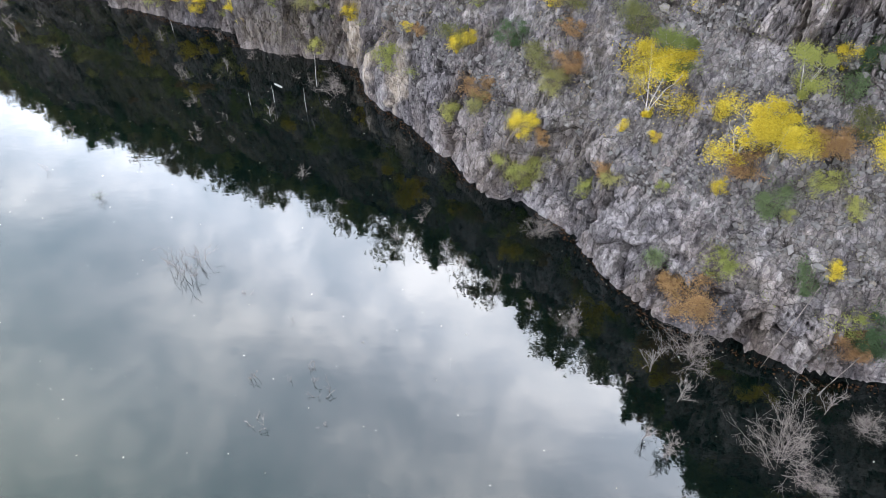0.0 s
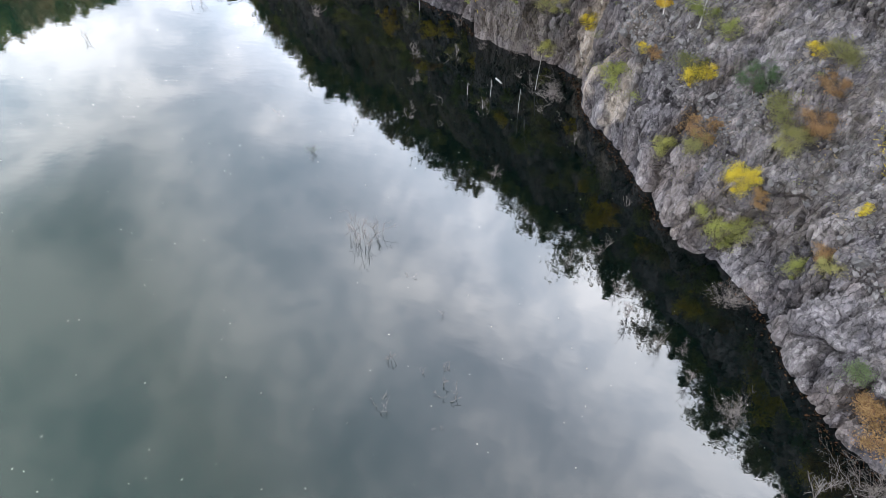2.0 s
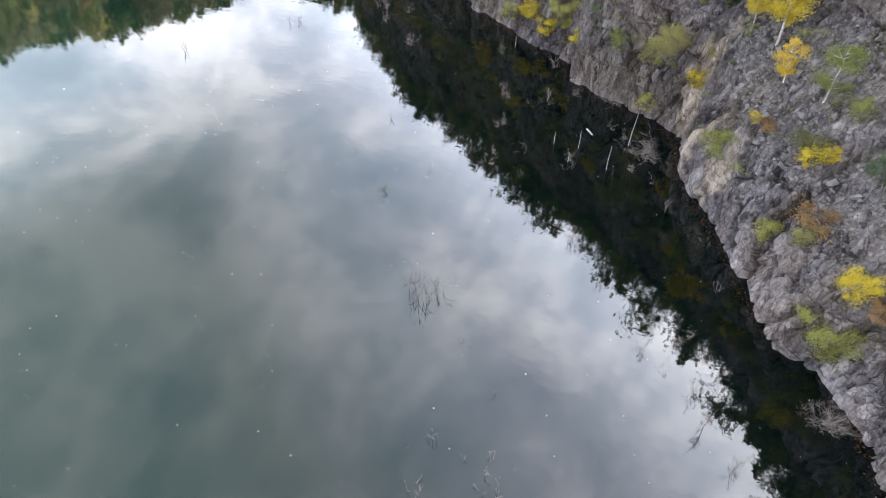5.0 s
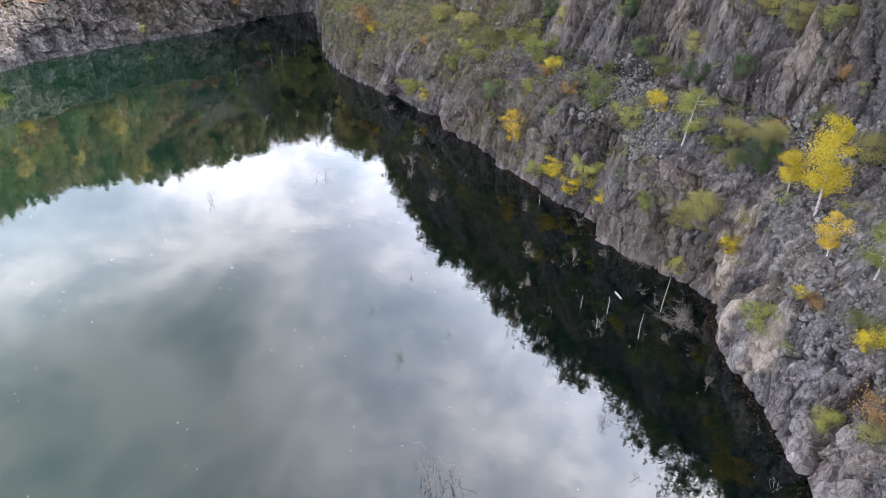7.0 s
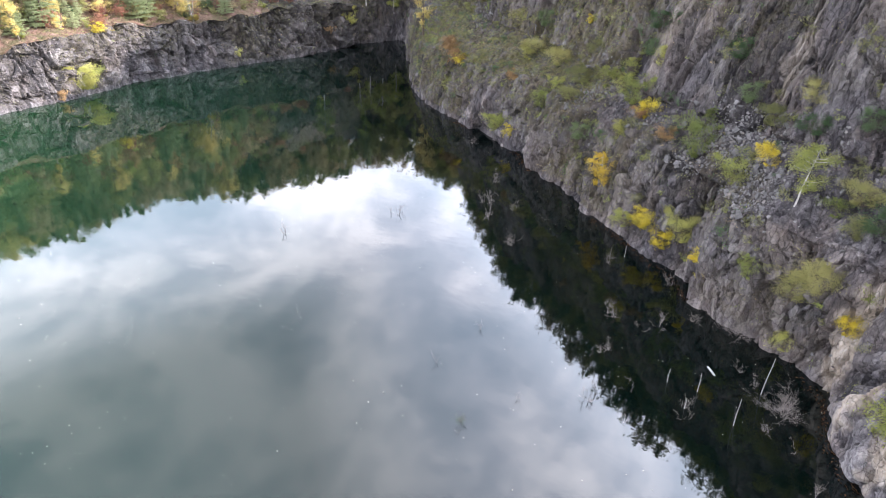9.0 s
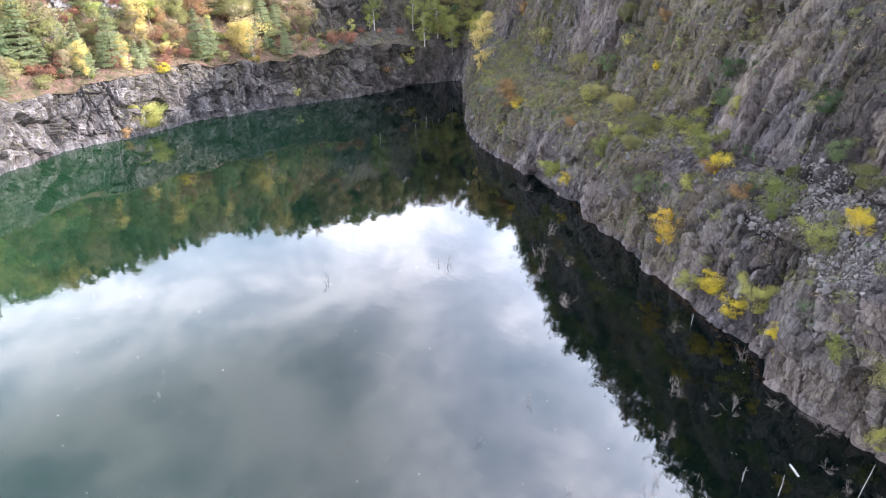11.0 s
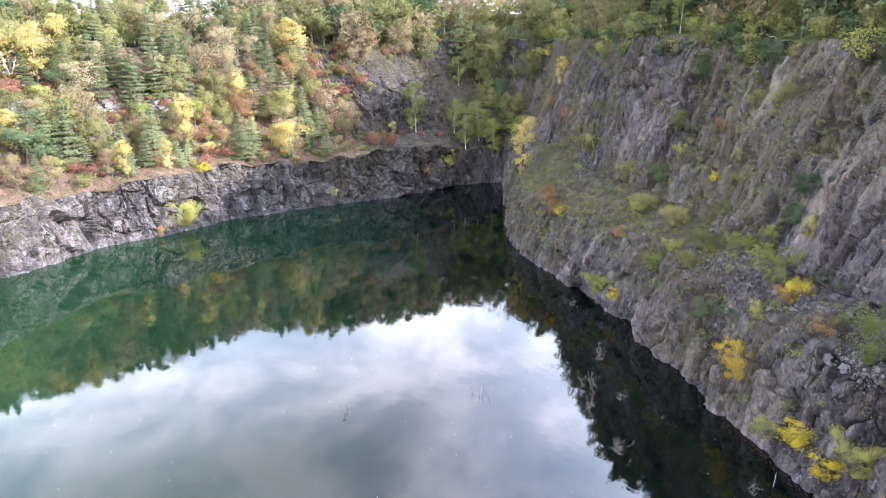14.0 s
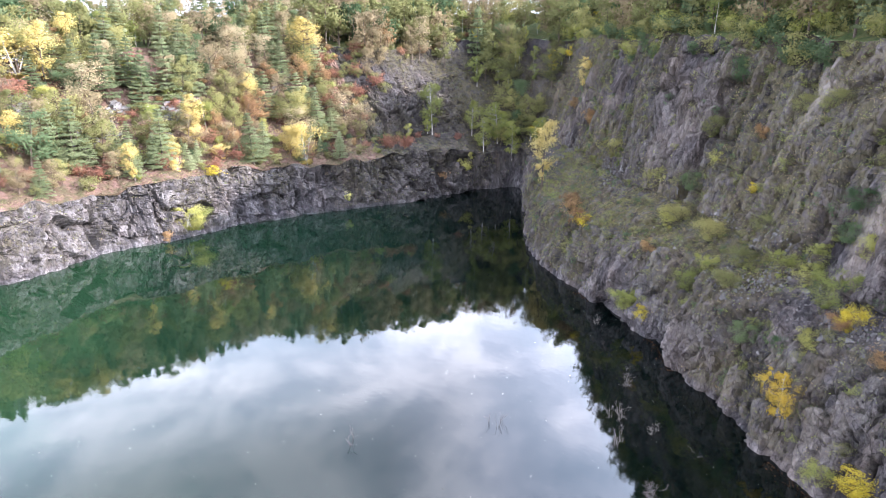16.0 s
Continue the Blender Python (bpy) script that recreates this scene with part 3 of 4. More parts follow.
class Shape:
    """Vertices and faces of one mesh, gathered in bulk."""

    def __init__(self):
        self.v, self.f, self.n, self.o = [], [], 0, []

    def put(self, verts, faces):
        self.v.append(np.asarray(verts, float))
        self.f.extend((np.asarray(faces) + self.n).tolist())
        self.n += len(verts)

    def tube(self, pts, radii, sides=5):
        pts = np.asarray(pts, float)
        t = np.gradient(pts, axis=0)
        t /= np.linalg.norm(t, axis=1)[:, None] + 1e-9
        ref = np.where(np.abs(t[:, 2:3]) > 0.9, (1.0, 0, 0), (0, 0, 1.0))
        a = np.cross(t, ref)
        a /= np.linalg.norm(a, axis=1)[:, None] + 1e-9
        b = np.cross(t, a)
        ang = np.arange(sides) * 2 * math.pi / sides
        ring = pts[:, None] + (a[:, None] * np.cos(ang)[None, :, None] + b[:, None] * np.sin(ang)[None, :, None]) * np.asarray(radii)[:, None, None]
        faces = []
        for k in range(len(pts) - 1):
            for m in range(sides):
                p, q = k * sides + m, k * sides + (m + 1) % sides
                faces.append((p, q, q + sides, p + sides))
        self.put(ring.reshape(-1, 3), faces)

    def leaves(self, centres, size, rng, droop=0.0, corners=4, out=None):
        """Small leaves at the centres; out: the way that each one's part of the crown faces."""
        n = len(centres)
        a = rng.normal(size=(n, 3))
        a[:, 2] = a[:, 2] * 0.7 - droop
        a /= np.linalg.norm(a, axis=1)[:, None]
        b = np.cross(a, rng.normal(size=(n, 3)))
        b /= np.linalg.norm(b, axis=1)[:, None] + 1e-9
        sz = (size * rng.uniform(0.6, 1.35, n))[:, None]
        c = np.asarray(centres)
        if corners == 4:
            v = np.stack([c - a * sz, c + b * sz * 0.55, c + a * sz, c - b * sz * 0.55], 1)
        else:
            v = np.stack([c - a * sz * 0.7 - b * sz * 0.7, c + b * sz * 0.8, c + a * sz], 1)
        self.put(v.reshape(-1, 3), np.arange(corners * n).reshape(n, corners))
        self.o.append(np.repeat(out if out is not None else np.zeros((n, 3)), corners, 0))

    def mesh(self, name, mat):
        me = bpy.data.meshes.new(name)
        me.from_pydata(np.concatenate(self.v), [], self.f)
        if self.o:
            me.attributes.new("out", "FLOAT_VECTOR", "POINT").data.foreach_set("vector", np.concatenate(self.o).ravel().astype(np.float32))
        me.materials.append(mat)
        return me


RAW = {}


class Heap:
    """Many pieces joined into one mesh with several materials."""

    def __init__(self):
        self.v, self.f, self.m, self.mats, self.n, self.o = [], [], [], [], 0, []

    def put(self, verts, faces, mat, out=None):
        if mat not in self.mats:
            self.mats.append(mat)
        faces = np.asarray(faces)
        self.v.append(verts)
        self.o.append(np.zeros((len(verts), 3)) if out is None else out)
        self.f.extend((faces + self.n).tolist())
        self.m.append(np.full(len(faces), self.mats.index(mat), np.int32))
        self.n += len(verts)

    def build(self, name, label, category, parent=None):
        me = bpy.data.meshes.new(name)
        me.from_pydata(np.concatenate(self.v), [], self.f)
        me.attributes.new("out", "FLOAT_VECTOR", "POINT").data.foreach_set("vector", np.concatenate(self.o).ravel().astype(np.float32))
        for m in self.mats:
            me.materials.append(m)
        me.polygons.foreach_set("material_index", np.concatenate(self.m))
        ob = new(name, me)
        ob.parent = parent
        return tagged(ob, label, category, kind="stuff")


def part(name, me, parent, label=""):
    ob = new(name, me)
    ob.parent = parent
    return tagged(ob, label)


def broadleaf(name, label, category, leaf, bark, high, wide, leaf_size, count, seed, stems=1, bare_foot=0.25, narrow=0.0, corners=3):
    """A tree or shrub of given height: stems with limbs, and a crown of small leaves in clumps along them."""
    rng = np.random.default_rng(seed)
    wood, crown = Shape(), Shape()
    tips = []
    for k in range(stems):
        out = rng.uniform(0, 2 * math.pi)
        lean = (0.06 if stems == 1 else rng.uniform(0.15, 0.45)) * high
        top = np.array([math.cos(out) * lean, math.sin(out) * lean, high * (1 if k == 0 else rng.uniform(0.65, 0.95))])
        f = np.linspace(0, 1, 7)
        axis = top * f[:, None] ** np.array([1.5, 1.5, 1.0]) + rng.normal(size=(7, 3)) * high * 0.012 * f[:, None]
        r = high * 0.016 / math.sqrt(stems)
        wood.tube(axis, r * (1 - 0.85 * f) + 0.006, 6 if stems == 1 else 4)
        limbs = int((40 if high > 10.5 else 16) if stems == 1 else 6)
        for m in range(limbs):
            h = rng.uniform(bare_foot, 0.95)
            start = np.array([np.interp(h, f, axis[:, c]) for c in range(3)])
            around = rng.uniform(0, 2 * math.pi)
            # crown outline: widest in the lower middle, tapering to the top
            env = math.sin(math.pi * min(1, (h - bare_foot * 0.6) / (1.1 - bare_foot * 0.6)) ** (0.8 + narrow)) * wide * 0.5 * rng.uniform(0.6, 1.15)
            end = start + np.array([math.cos(around) * env, math.sin(around) * env, env * rng.uniform(0.15, 0.8)])
            g5 = np.linspace(0, 1, 4)
            line = start + (end - start) * g5[:, None] + np.array([0, 0, -0.08 * env]) * np.sin(math.pi * g5)[:, None]
            wood.tube(line, r * 0.42 * (1 - 0.8 * g5) + 0.004, 4 if stems == 1 else 3)
            for q in (0.45, 0.7, 0.9, 1.0):
                tips.append((start + (end - start) * q, env * (0.20 + 0.18 * rng.random())))
        tips.append((axis[-1], wide * 0.07))
        tips.append((axis[-2], wide * 0.10))
    # uneven crowns, with gaps
    wave = rng.normal(size=3) * 9.0 / np.array([wide, wide, high])
    start = rng.uniform(0, 6.3)
    tips = [tp for tp in tips if rng.random() < 0.90 and (stems == 1 or math.sin(float(tp[0] @ wave) + start) > (-0.75 if stems == 3 else -0.3))]
    each = max(4, count // len(tips))
    for c, rad in tips:
        k = int(each * rng.uniform(0.5, 1.5))
        off = rng.normal(size=(k, 3)) * (rad + leaf_size * 0.8) * np.array([0.75, 0.75, 0.55])
        whole = (c + off - np.array([0, 0, high * 0.45])) / np.array([wide, wide, high]) * 2
        puff = off / (np.linalg.norm(off, axis=1)[:, None] + 0.02)
        crown.leaves(c + off, leaf_size, rng, 0.25, corners, whole * 0.8 + puff * 0.45)
    ob = tagged(new(name), label, category)
    part("trunk", wood.mesh(name + "_wood", bark), ob)
    part("crown", crown.mesh(name + "_crown", leaf), ob)
    RAW[ob.name] = (wood, bark, crown, leaf)
    return ob


def conifer(name, label, high, wide, count, seed, mat):
    rng = np.random.default_rng(seed)
    wood, crown = Shape(), Shape()
    f = np.linspace(0, 1, 6)
    wood.tube(np.column_stack([rng.normal(size=6) * 0.04, rng.normal(size=6) * 0.04, f * high]), high * 0.014 * (1 - 0.9 * f) + 0.01, 6)
    tiers = int(high * 1.5)
    for k in range(tiers):
        h = 0.10 + 0.88 * (k + rng.uniform(-0.2, 0.2)) / tiers
        reach = wide * 0.5 * (1 - h) ** 0.85 * rng.uniform(0.8, 1.15) + 0.10
        arms = 8
        first = rng.uniform(0, 2 * math.pi)
        for m in range(arms):
            if rng.random() < 0.08:
                continue
            a = first + 2 * math.pi * m / arms + rng.uniform(-0.25, 0.25)
            ln = reach * rng.uniform(0.75, 1.12)
            start = np.array([0, 0, h * high])
            end = start + np.array([math.cos(a) * ln, math.sin(a) * ln, ln * rng.uniform(-0.12, 0.12)])
            wood.tube([start, (start + end) / 2 + (0, 0, -0.05 * ln), end], [0.03, 0.018, 0.006], 3)
            n = max(6, int(count / (tiers * arms) * (0.25 + 1.6 * ln / (wide * 0.5))))
            q = rng.uniform(0.15, 1.05, n)[:, None]
            side = np.array([-math.sin(a), math.cos(a), 0])
            at = start + (end - start) * q + side * rng.normal(size=(n, 1)) * 0.22 * ln * (1.1 - 0.7 * q) + rng.normal(size=(n, 3)) * np.array([0.05, 0.05, 0.07])
            out = np.tile(np.array([math.cos(a) * 0.7, math.sin(a) * 0.7, 0.55]), (n, 1))
            crown.leaves(at, 0.13 + high * 0.004, rng, 0.1, 3, out)
    ob = tagged(new(name), label, "tree")
    part("trunk", wood.mesh(name + "_wood", BARK), ob)
    part("crown", crown.mesh(name + "_crown", mat), ob)
    RAW[ob.name] = (wood, BARK, crown, mat)
    return ob


def scatter(kinds, weights, spots, lo, hi, rng, sink=0.12):
    """Copies of the given plants at the spots; the first use of a plant moves it there."""
    for at in spots:
        ob = kinds[rng.choice(len(kinds), p=np.array(weights) / sum(weights))]
        size = rng.uniform(lo, hi)
        put(ob, at, size, rng.uniform(0, 360), rng, sink)


USED = set()


def put(ob, at, size, turn_deg, rng, sink=0.12, tilt=0.0):
    m = Matrix.Translation(Vector(at) - Vector((0, 0, sink))) @ pose(0, 0, 0, rng.uniform(-4, 4), rng.uniform(-4, 4) + tilt, turn_deg)
    if ob.name in USED:
        ob = copy_thing(ob, m)
    else:
        USED.add(ob.name)
        ob.matrix_basis = m
    ob.scale = (size * rng.uniform(0.82, 1.18), size * rng.uniform(0.82, 1.18), size * rng.uniform(0.88, 1.1))
    return ob


birch_yellow = [broadleaf("birch_tree", "slender birch with bright yellow autumn leaves", "tree", YELLOW, BIRCH, 6.0, 3.3, 0.065, 9000, 10 + k, 1, 0.28) for k in range(3)]
birch_lime = [broadleaf("birch_tree", "young birch with lime green leaves", "tree", LIME, BIRCH, 6.0, 3.6, 0.10, 3200, 20 + k, 1, 0.18) for k in range(2)]
birch_young = [broadleaf("birch_tree", "young birch with fresh lime green leaves on the ledge", "tree", LIME, BIRCH, 6.0, 3.6, 0.062, 8000, 23, 1, 0.22)]
birch_broad = [broadleaf("birch_tree", "broad young birch with dense bright yellow leaves", "tree", YELLOW, BIRCH, 5.4, 4.6, 0.060, 17000, 15 + k, 3, 0.08) for k in range(3)]
birch_gold = [broadleaf("birch_tree", "spreading birch with golden leaves on the far bank", "tree", GOLD, BIRCH, 5.4, 5.2, 0.13, 4500, 17, 3, 0.08)]
birch_mixed = [broadleaf("birch_tree", "broad young birch turning from green to yellow", "tree", LIME, BIRCH, 5.4, 4.6, 0.065, 12000, 18, 3, 0.08)]
birch_orange = [broadleaf("birch_tree", "small birch with orange-yellow leaves", "tree", AMBER, BIRCH, 5.0, 2.8, 0.068, 6000, 25, 1, 0.2)]
tall_yellow = [broadleaf("larch_tree", "tall narrow tree in golden yellow leaf", "tree", GOLD, BARK, 11.0, 4.2, 0.14, 3800, 30 + k, 1, 0.15, 0.2) for k in range(2)]
leafy_green = [broadleaf("broadleaf_tree", "broad tree with dull green leaves", "tree", GREEN, BARK, 10.0, 6.6, 0.165, 3600, 40 + k, 1, 0.2) for k in range(2)]
leafy_olive = [broadleaf("broadleaf_tree", "broad tree with olive and yellowing leaves", "tree", OLIVE, BARK, 9.5, 6.6, 0.165, 3600, 50 + k, 1, 0.18) for k in range(3)]
leafy_tan = [broadleaf("broadleaf_tree", "thinning tree with tan autumn leaves", "tree", TAN, BARK, 9.0, 6.2, 0.14, 3600, 60 + k, 1, 0.2) for k in range(2)]
leafy_orange = [broadleaf("broadleaf_tree", "small tree with orange autumn leaves", "tree", ORANGE, BARK, 7.0, 4.6, 0.13, 3000, 70, 1, 0.15)]
pines = [conifer("pine_tree", "grey-green pine with tiered branches", 11.0, 6.2, 3800, 80 + k, NEEDLE) for k in range(3)]
SHRUBS = (("yellow", "yellow-leaved shrub rooted in the rock", YELLOW, 2.4, 2.4, 2), ("lime", "yellow-green shrub rooted in the rock", LIME, 2.4, 2.6, 3),
          ("olive", "dull olive shrub on the rock", OLIVE, 2.0, 2.6, 3), ("green", "dark green shrub on the rock", GREEN, 2.0, 2.2, 2), ("orange", "orange-brown shrub on the rock", ORANGE, 1.8, 1.9, 2))
COARSE, FINE, LARGE = {}, {}, {}
for k, (key, label, leaf, high, wide, number) in enumerate(SHRUBS):
    COARSE[key] = [broadleaf("shrub", label, "shrub", leaf, BARK, high, wide, 0.085, 1000, 200 + 10 * k + m, 4, 0.1) for m in range(number)]
    LARGE[key] = [broadleaf("shrub", label, "shrub", leaf, BARK, high * 2, wide * 1.65, 0.058, 8000, 400 + k, 6, 0.1)]
    FINE[key] = [broadleaf("shrub", label, "shrub", leaf, BARK, high, wide, 0.05, 3000, 300 + 10 * k + m, 5, 0.1) for m in range(2)]
bush_yellow, bush_lime, bush_olive, bush_green, bush_orange = (COARSE[k] for k in ("yellow", "lime", "olive", "green", "orange"))
bush_russet = [broadleaf("shrub", "russet red shrub on the slope", "shrub", RUSSET, BARK, 2.4, 3.4, 0.12, 1000, 140 + k, 5, 0.1) for k in range(2)]

rng = np.random.default_rng(4)


def rim(s):
    return float(np.interp(s, SLOPES[:, 0], SLOPES[:, 5]))


def spots(n, s0, s1, d0, d1, gap, keep=None):
    out = []
    for _ in range(n * 12):
        if len(out) >= n:
            break
        s, d = rng.uniform(s0, s1), rng.uniform(d0, d1)
        if keep and not keep(s, d):
            continue
        at, nrm = foot_sd(s, d)
        if at.z < 1.0 or any((at - o).length < gap for o in out):
            continue
        out.append(at)
    return out


def nearest(x, y, z):
    return BVH.find_nearest(Vector((x, y, z)))[0]


def plant(kinds, native, places):
    """Plants of known height at known places: (x, y, z, height)."""
    for x, y, z, high in places:
        use, base = kinds, native
        if x > -85 and kinds in COARSE.values():
            key = next(k for k in COARSE if COARSE[k] is kinds)
            use, base = (FINE[key], native) if high < 1.45 * native else (LARGE[key], native * 2)
        put(use[int(rng.integers(len(use)))], nearest(x, y, z), high / base, rng.uniform(0, 360), rng, 0.1)


# birches and larger trees that stand out on the ledges
plant(birch_broad, 5.4, [(17.2, 46.0, 10.3, 6.0), (22.5, 39.9, 10.8, 5.6), (25.0, 38.9, 11.2, 4.2), (32.4, 36.6, 11.4, 4.6)])
plant(birch_yellow, 6.0, [(-4.8, 73.5, 13.1, 8.2), (-8.1, 75.8, 13.3, 5.0)])
plant(birch_mixed, 5.4, [(18.7, 48.3, 12.8, 5.6), (27.4, 42.9, 14.1, 5.0)])
plant(birch_young, 6.0, [(0.7, 65.7, 12.5, 5.5), (-20.3, 83.3, 13.5, 6.0)])
plant(birch_lime, 6.0, [(-185.2, 146.7, 16.4, 14.0), (-172.5, 157.1, 12.2, 10.5),
                        (-169.5, 166.2, 8.1, 12.5), (-173.7, 163.9, 13.2, 14.0), (-180.6, 159.0, 15.6, 11.0)])
plant(birch_orange, 5.0, [(-2.8, 67.8, 11.7, 4.7), (-48.2, 94.5, 3.0, 6.2), (-49.1, 95.7, 3.2, 4.6)])
plant(tall_yellow, 11.0, [(-126.5, 136.2, 10.5, 15.0), (-137.9, 161.3, 31.4, 8.6), (-204.2, 112.5, 31.6, 17.0), (-195.2, 92.0, 23.6, 11.5), (-186.7, 75.2, 17.4, 12.5), (-203.9, 46.6, 32.0, 14.5),
                          (-214.9, 53.0, 37.6, 12.2), (-172.9, 57.5, 13.9, 9.2), (-182.0, 36.5, 20.1, 9.0)])
plant(birch_gold, 5.4, [(-176.1, 100.5, 13.4, 10.5), (-204.2, 40.5, 32.9, 12.0), (-181.0, 99.0, 14.5, 8.0)])
plant(pines, 11.0, [(-199.7, 58.4, 28.6, 17.5), (-199.7, 72.8, 26.9, 16.5), (-201.6, 79.3, 28.4, 16.5), (-179.0, 86.7, 13.8, 14.5), (-178.4, 64.8, 14.9, 14.0), (-180.6, 50.0, 16.4, 8.8),
                    (-180.6, 56.3, 15.8, 10.4), (-203.2, 105.7, 30.6, 12.4), (-195.9, 109.1, 24.4, 10.4), (-181.5, 90.5, 15.0, 11.5), (-214.0, 76.0, 38.0, 17.0)])
plant(leafy_tan, 9.0, [(-187.5, 117.2, 18.1, 13.0), (-185.0, 121.3, 16.4, 10.0), (-212.1, 95.8, 35.4, 10.8), (-196.9, 131.7, 32.5, 9.1)])

# shrubs on the tall cliff
plant(bush_yellow, 2.4, [(21.3, 37.7, 9.1, 1.5), (31.0, 44.3, 16.2, 2.8), (22.5, 51.7, 16.9, 1.7), (10.5, 58.9, 14.4, 1.8), (6.8, 48.7, 6.4, 3.5), (17.9, 43.8, 9.5, 1.2), (15.5, 46.1, 9.3, 1.3), (2.9, 59.9, 10.6, 1.6),
                         (28.0, 31.3, 6.5, 1.7), (28.6, 31.5, 7.6, 1.1), (21.9, 43.4, 12.0, 1.9), (-24.7, 87.8, 14.8, 3.5), (-34.6, 86.6, 1.5, 3.3), (-26.7, 81.8, 2.6, 3.7)])
plant(bush_yellow, 2.4, [(1.3, 59.9, 9.5, 2.7), (-11.7, 74.1, 6.2, 2.5), (-4.2, 74.6, 14.7, 2.0), (-3.8, 64.9, 9.8, 1.3), (-44.0, 97.7, 13.9, 3.3), (-97.1, 116.8, 10.3, 2.7), (-64.9, 115.0, 22.5, 1.8),
                         (-174.7, 74.6, 13.0, 3.2), (-38.5, 88.2, 3.0, 3.4), (-74.8, 107.7, 2.0, 3.0)])
plant(bush_orange, 1.8, [(23.2, 38.3, 9.8, 2.6), (28.6, 38.5, 11.8, 3.2), (11.1, 52.1, 11.2, 2.9), (8.8, 47.9, 5.8, 1.2), (9.2, 49.5, 6.3, 1.2), (13.8, 43.5, 6.4, 1.6), (18.6, 32.4, 1.2, 4.6), (29.5, 27.2, 1.8, 3.0),
                         (11.8, 55.4, 13.4, 1.9), (17.9, 44.1, 9.6, 0.9), (-39.2, 94.3, 12.1, 2.5), (-44.7, 97.8, 13.8, 2.8), (-2.6, 64.3, 8.7, 1.4)])
plant(bush_orange, 1.8, [(-105.0, 123.7, 11.9, 3.5), (-98.8, 118.5, 10.4, 3.3), (-5.5, 84.7, 22.2, 2.8), (2.7, 54.4, 6.9, 2.6), (-10.5, 82.8, 16.5, 2.1), (-103.2, 121.8, 11.7, 3.2), (-126.1, 152.2, 23.9, 3.6),
                         (-140.8, 160.9, 26.6, 3.5), (-78.2, 113.2, 10.5, 2.4), (-168.6, 62.1, 0.9, 2.2), (-171.8, 140.4, 4.5, 3.1), (-66.0, 117.2, 29.7, 2.2)])
plant(bush_lime, 2.4, [(3.9, 63.2, 12.7, 2.2), (17.6, 39.9, 8.2, 1.2), (25.3, 35.3, 8.9, 1.2), (30.0, 34.4, 9.4, 1.9), (20.6, 33.2, 4.6, 2.9), (28.9, 30.0, 1.9, 3.1), (7.2, 47.6, 1.5, 4.2), (27.8, 36.4, 9.9, 2.6),
                       (13.1, 43.7, 3.5, 2.0), (-6.6, 64.4, 4.7, 3.4), (0.4, 57.1, 3.1, 2.5), (-28.0, 87.4, 11.7, 4.0), (-34.8, 91.0, 13.1, 6.0), (-77.4, 107.4, 1.8, 4.8), (-21.4, 77.5, 6.6, 2.3), (-16.3, 76.2, 1.0, 2.4)])
plant(bush_lime, 2.4, [(-68.1, 106.5, 9.8, 3.9), (-16.3, 82.4, 13.5, 2.2), (-9.1, 86.5, 26.5, 3.1), (-15.6, 89.6, 27.2, 2.9), (-32.4, 84.8, 3.4, 4.6), (-78.2, 108.0, 2.6, 4.2), (-98.7, 132.1, 18.3, 4.1), (-72.6, 122.1, 24.1, 2.9),
                       (-47.6, 100.0, 15.0, 4.5), (-47.3, 97.5, 9.6, 2.7), (-51.1, 105.0, 17.7, 2.7), (-65.3, 105.7, 5.5, 2.7), (-78.5, 116.7, 14.5, 3.0), (-172.0, 150.0, 6.5, 5.0), (-170.9, 108.7, 2.6, 2.4)])
plant(birch_mixed, 5.4, [(-171.8, 67.8, 0.8, 8.0), (-171.2, 69.6, 0.8, 5.5), (-171.6, 66.4, 0.8, 6.0)])
plant(bush_lime, 2.4, [(-54.9, 105.1, 15.0, 3.2), (-51.2, 103.9, 15.4, 2.7), (-65.6, 107.5, 11.8, 3.5), (-45.9, 104.0, 19.5, 3.0), (-41.5, 90.2, 1.2, 3.2)])
plant(bush_green, 2.0, [(24.1, 35.8, 9.0, 3.4), (6.5, 57.7, 11.4, 3.2), (17.2, 34.2, 4.3, 1.9), (30.9, 27.0, 2.2, 4.2), (26.7, 30.9, 5.4, 2.6), (32.3, 42.8, 15.7, 3.2), (30.1, 41.5, 14.6, 2.7), (-11.1, 78.9, 13.3, 4.0),
                        (-34.5, 99.4, 23.0, 3.6), (-30.6, 94.9, 19.2, 3.4), (-21.5, 89.3, 18.7, 3.0), (-16.8, 89.0, 20.2, 2.9)])
plant(bush_green, 2.0, [(-56.5, 99.6, 7.5, 3.6), (-50.2, 99.0, 8.4, 3.0), (-56.0, 99.1, 1.7, 2.6), (-78.1, 120.3, 19.7, 4.2), (-73.7, 124.2, 36.3, 4.3), (-48.3, 106.1, 24.2, 3.0), (-49.5, 104.7, 21.0, 3.0), (-51.6, 99.2, 8.8, 2.8)])
plant(bush_olive, 2.0, [(17.1, 52.7, 14.6, 3.6), (1.2, 60.4, 9.8, 2.6), (9.6, 51.5, 9.4, 3.0), (8.2, 53.7, 10.5, 2.8), (31.1, 39.4, 12.9, 2.3), (11.9, 57.1, 14.5, 2.5), (3.2, 54.5, 5.8, 2.5), (14.5, 42.5, 6.1, 1.9),
                        (-17.9, 76.1, 5.9, 4.0), (-16.0, 77.1, 7.6, 4.4), (-11.2, 81.5, 14.9, 3.8), (-23.0, 91.4, 21.3, 3.1), (-7.2, 83.3, 17.6, 3.2), (-14.6, 82.7, 15.0, 2.9), (-14.0, 79.9, 12.5, 2.9)])
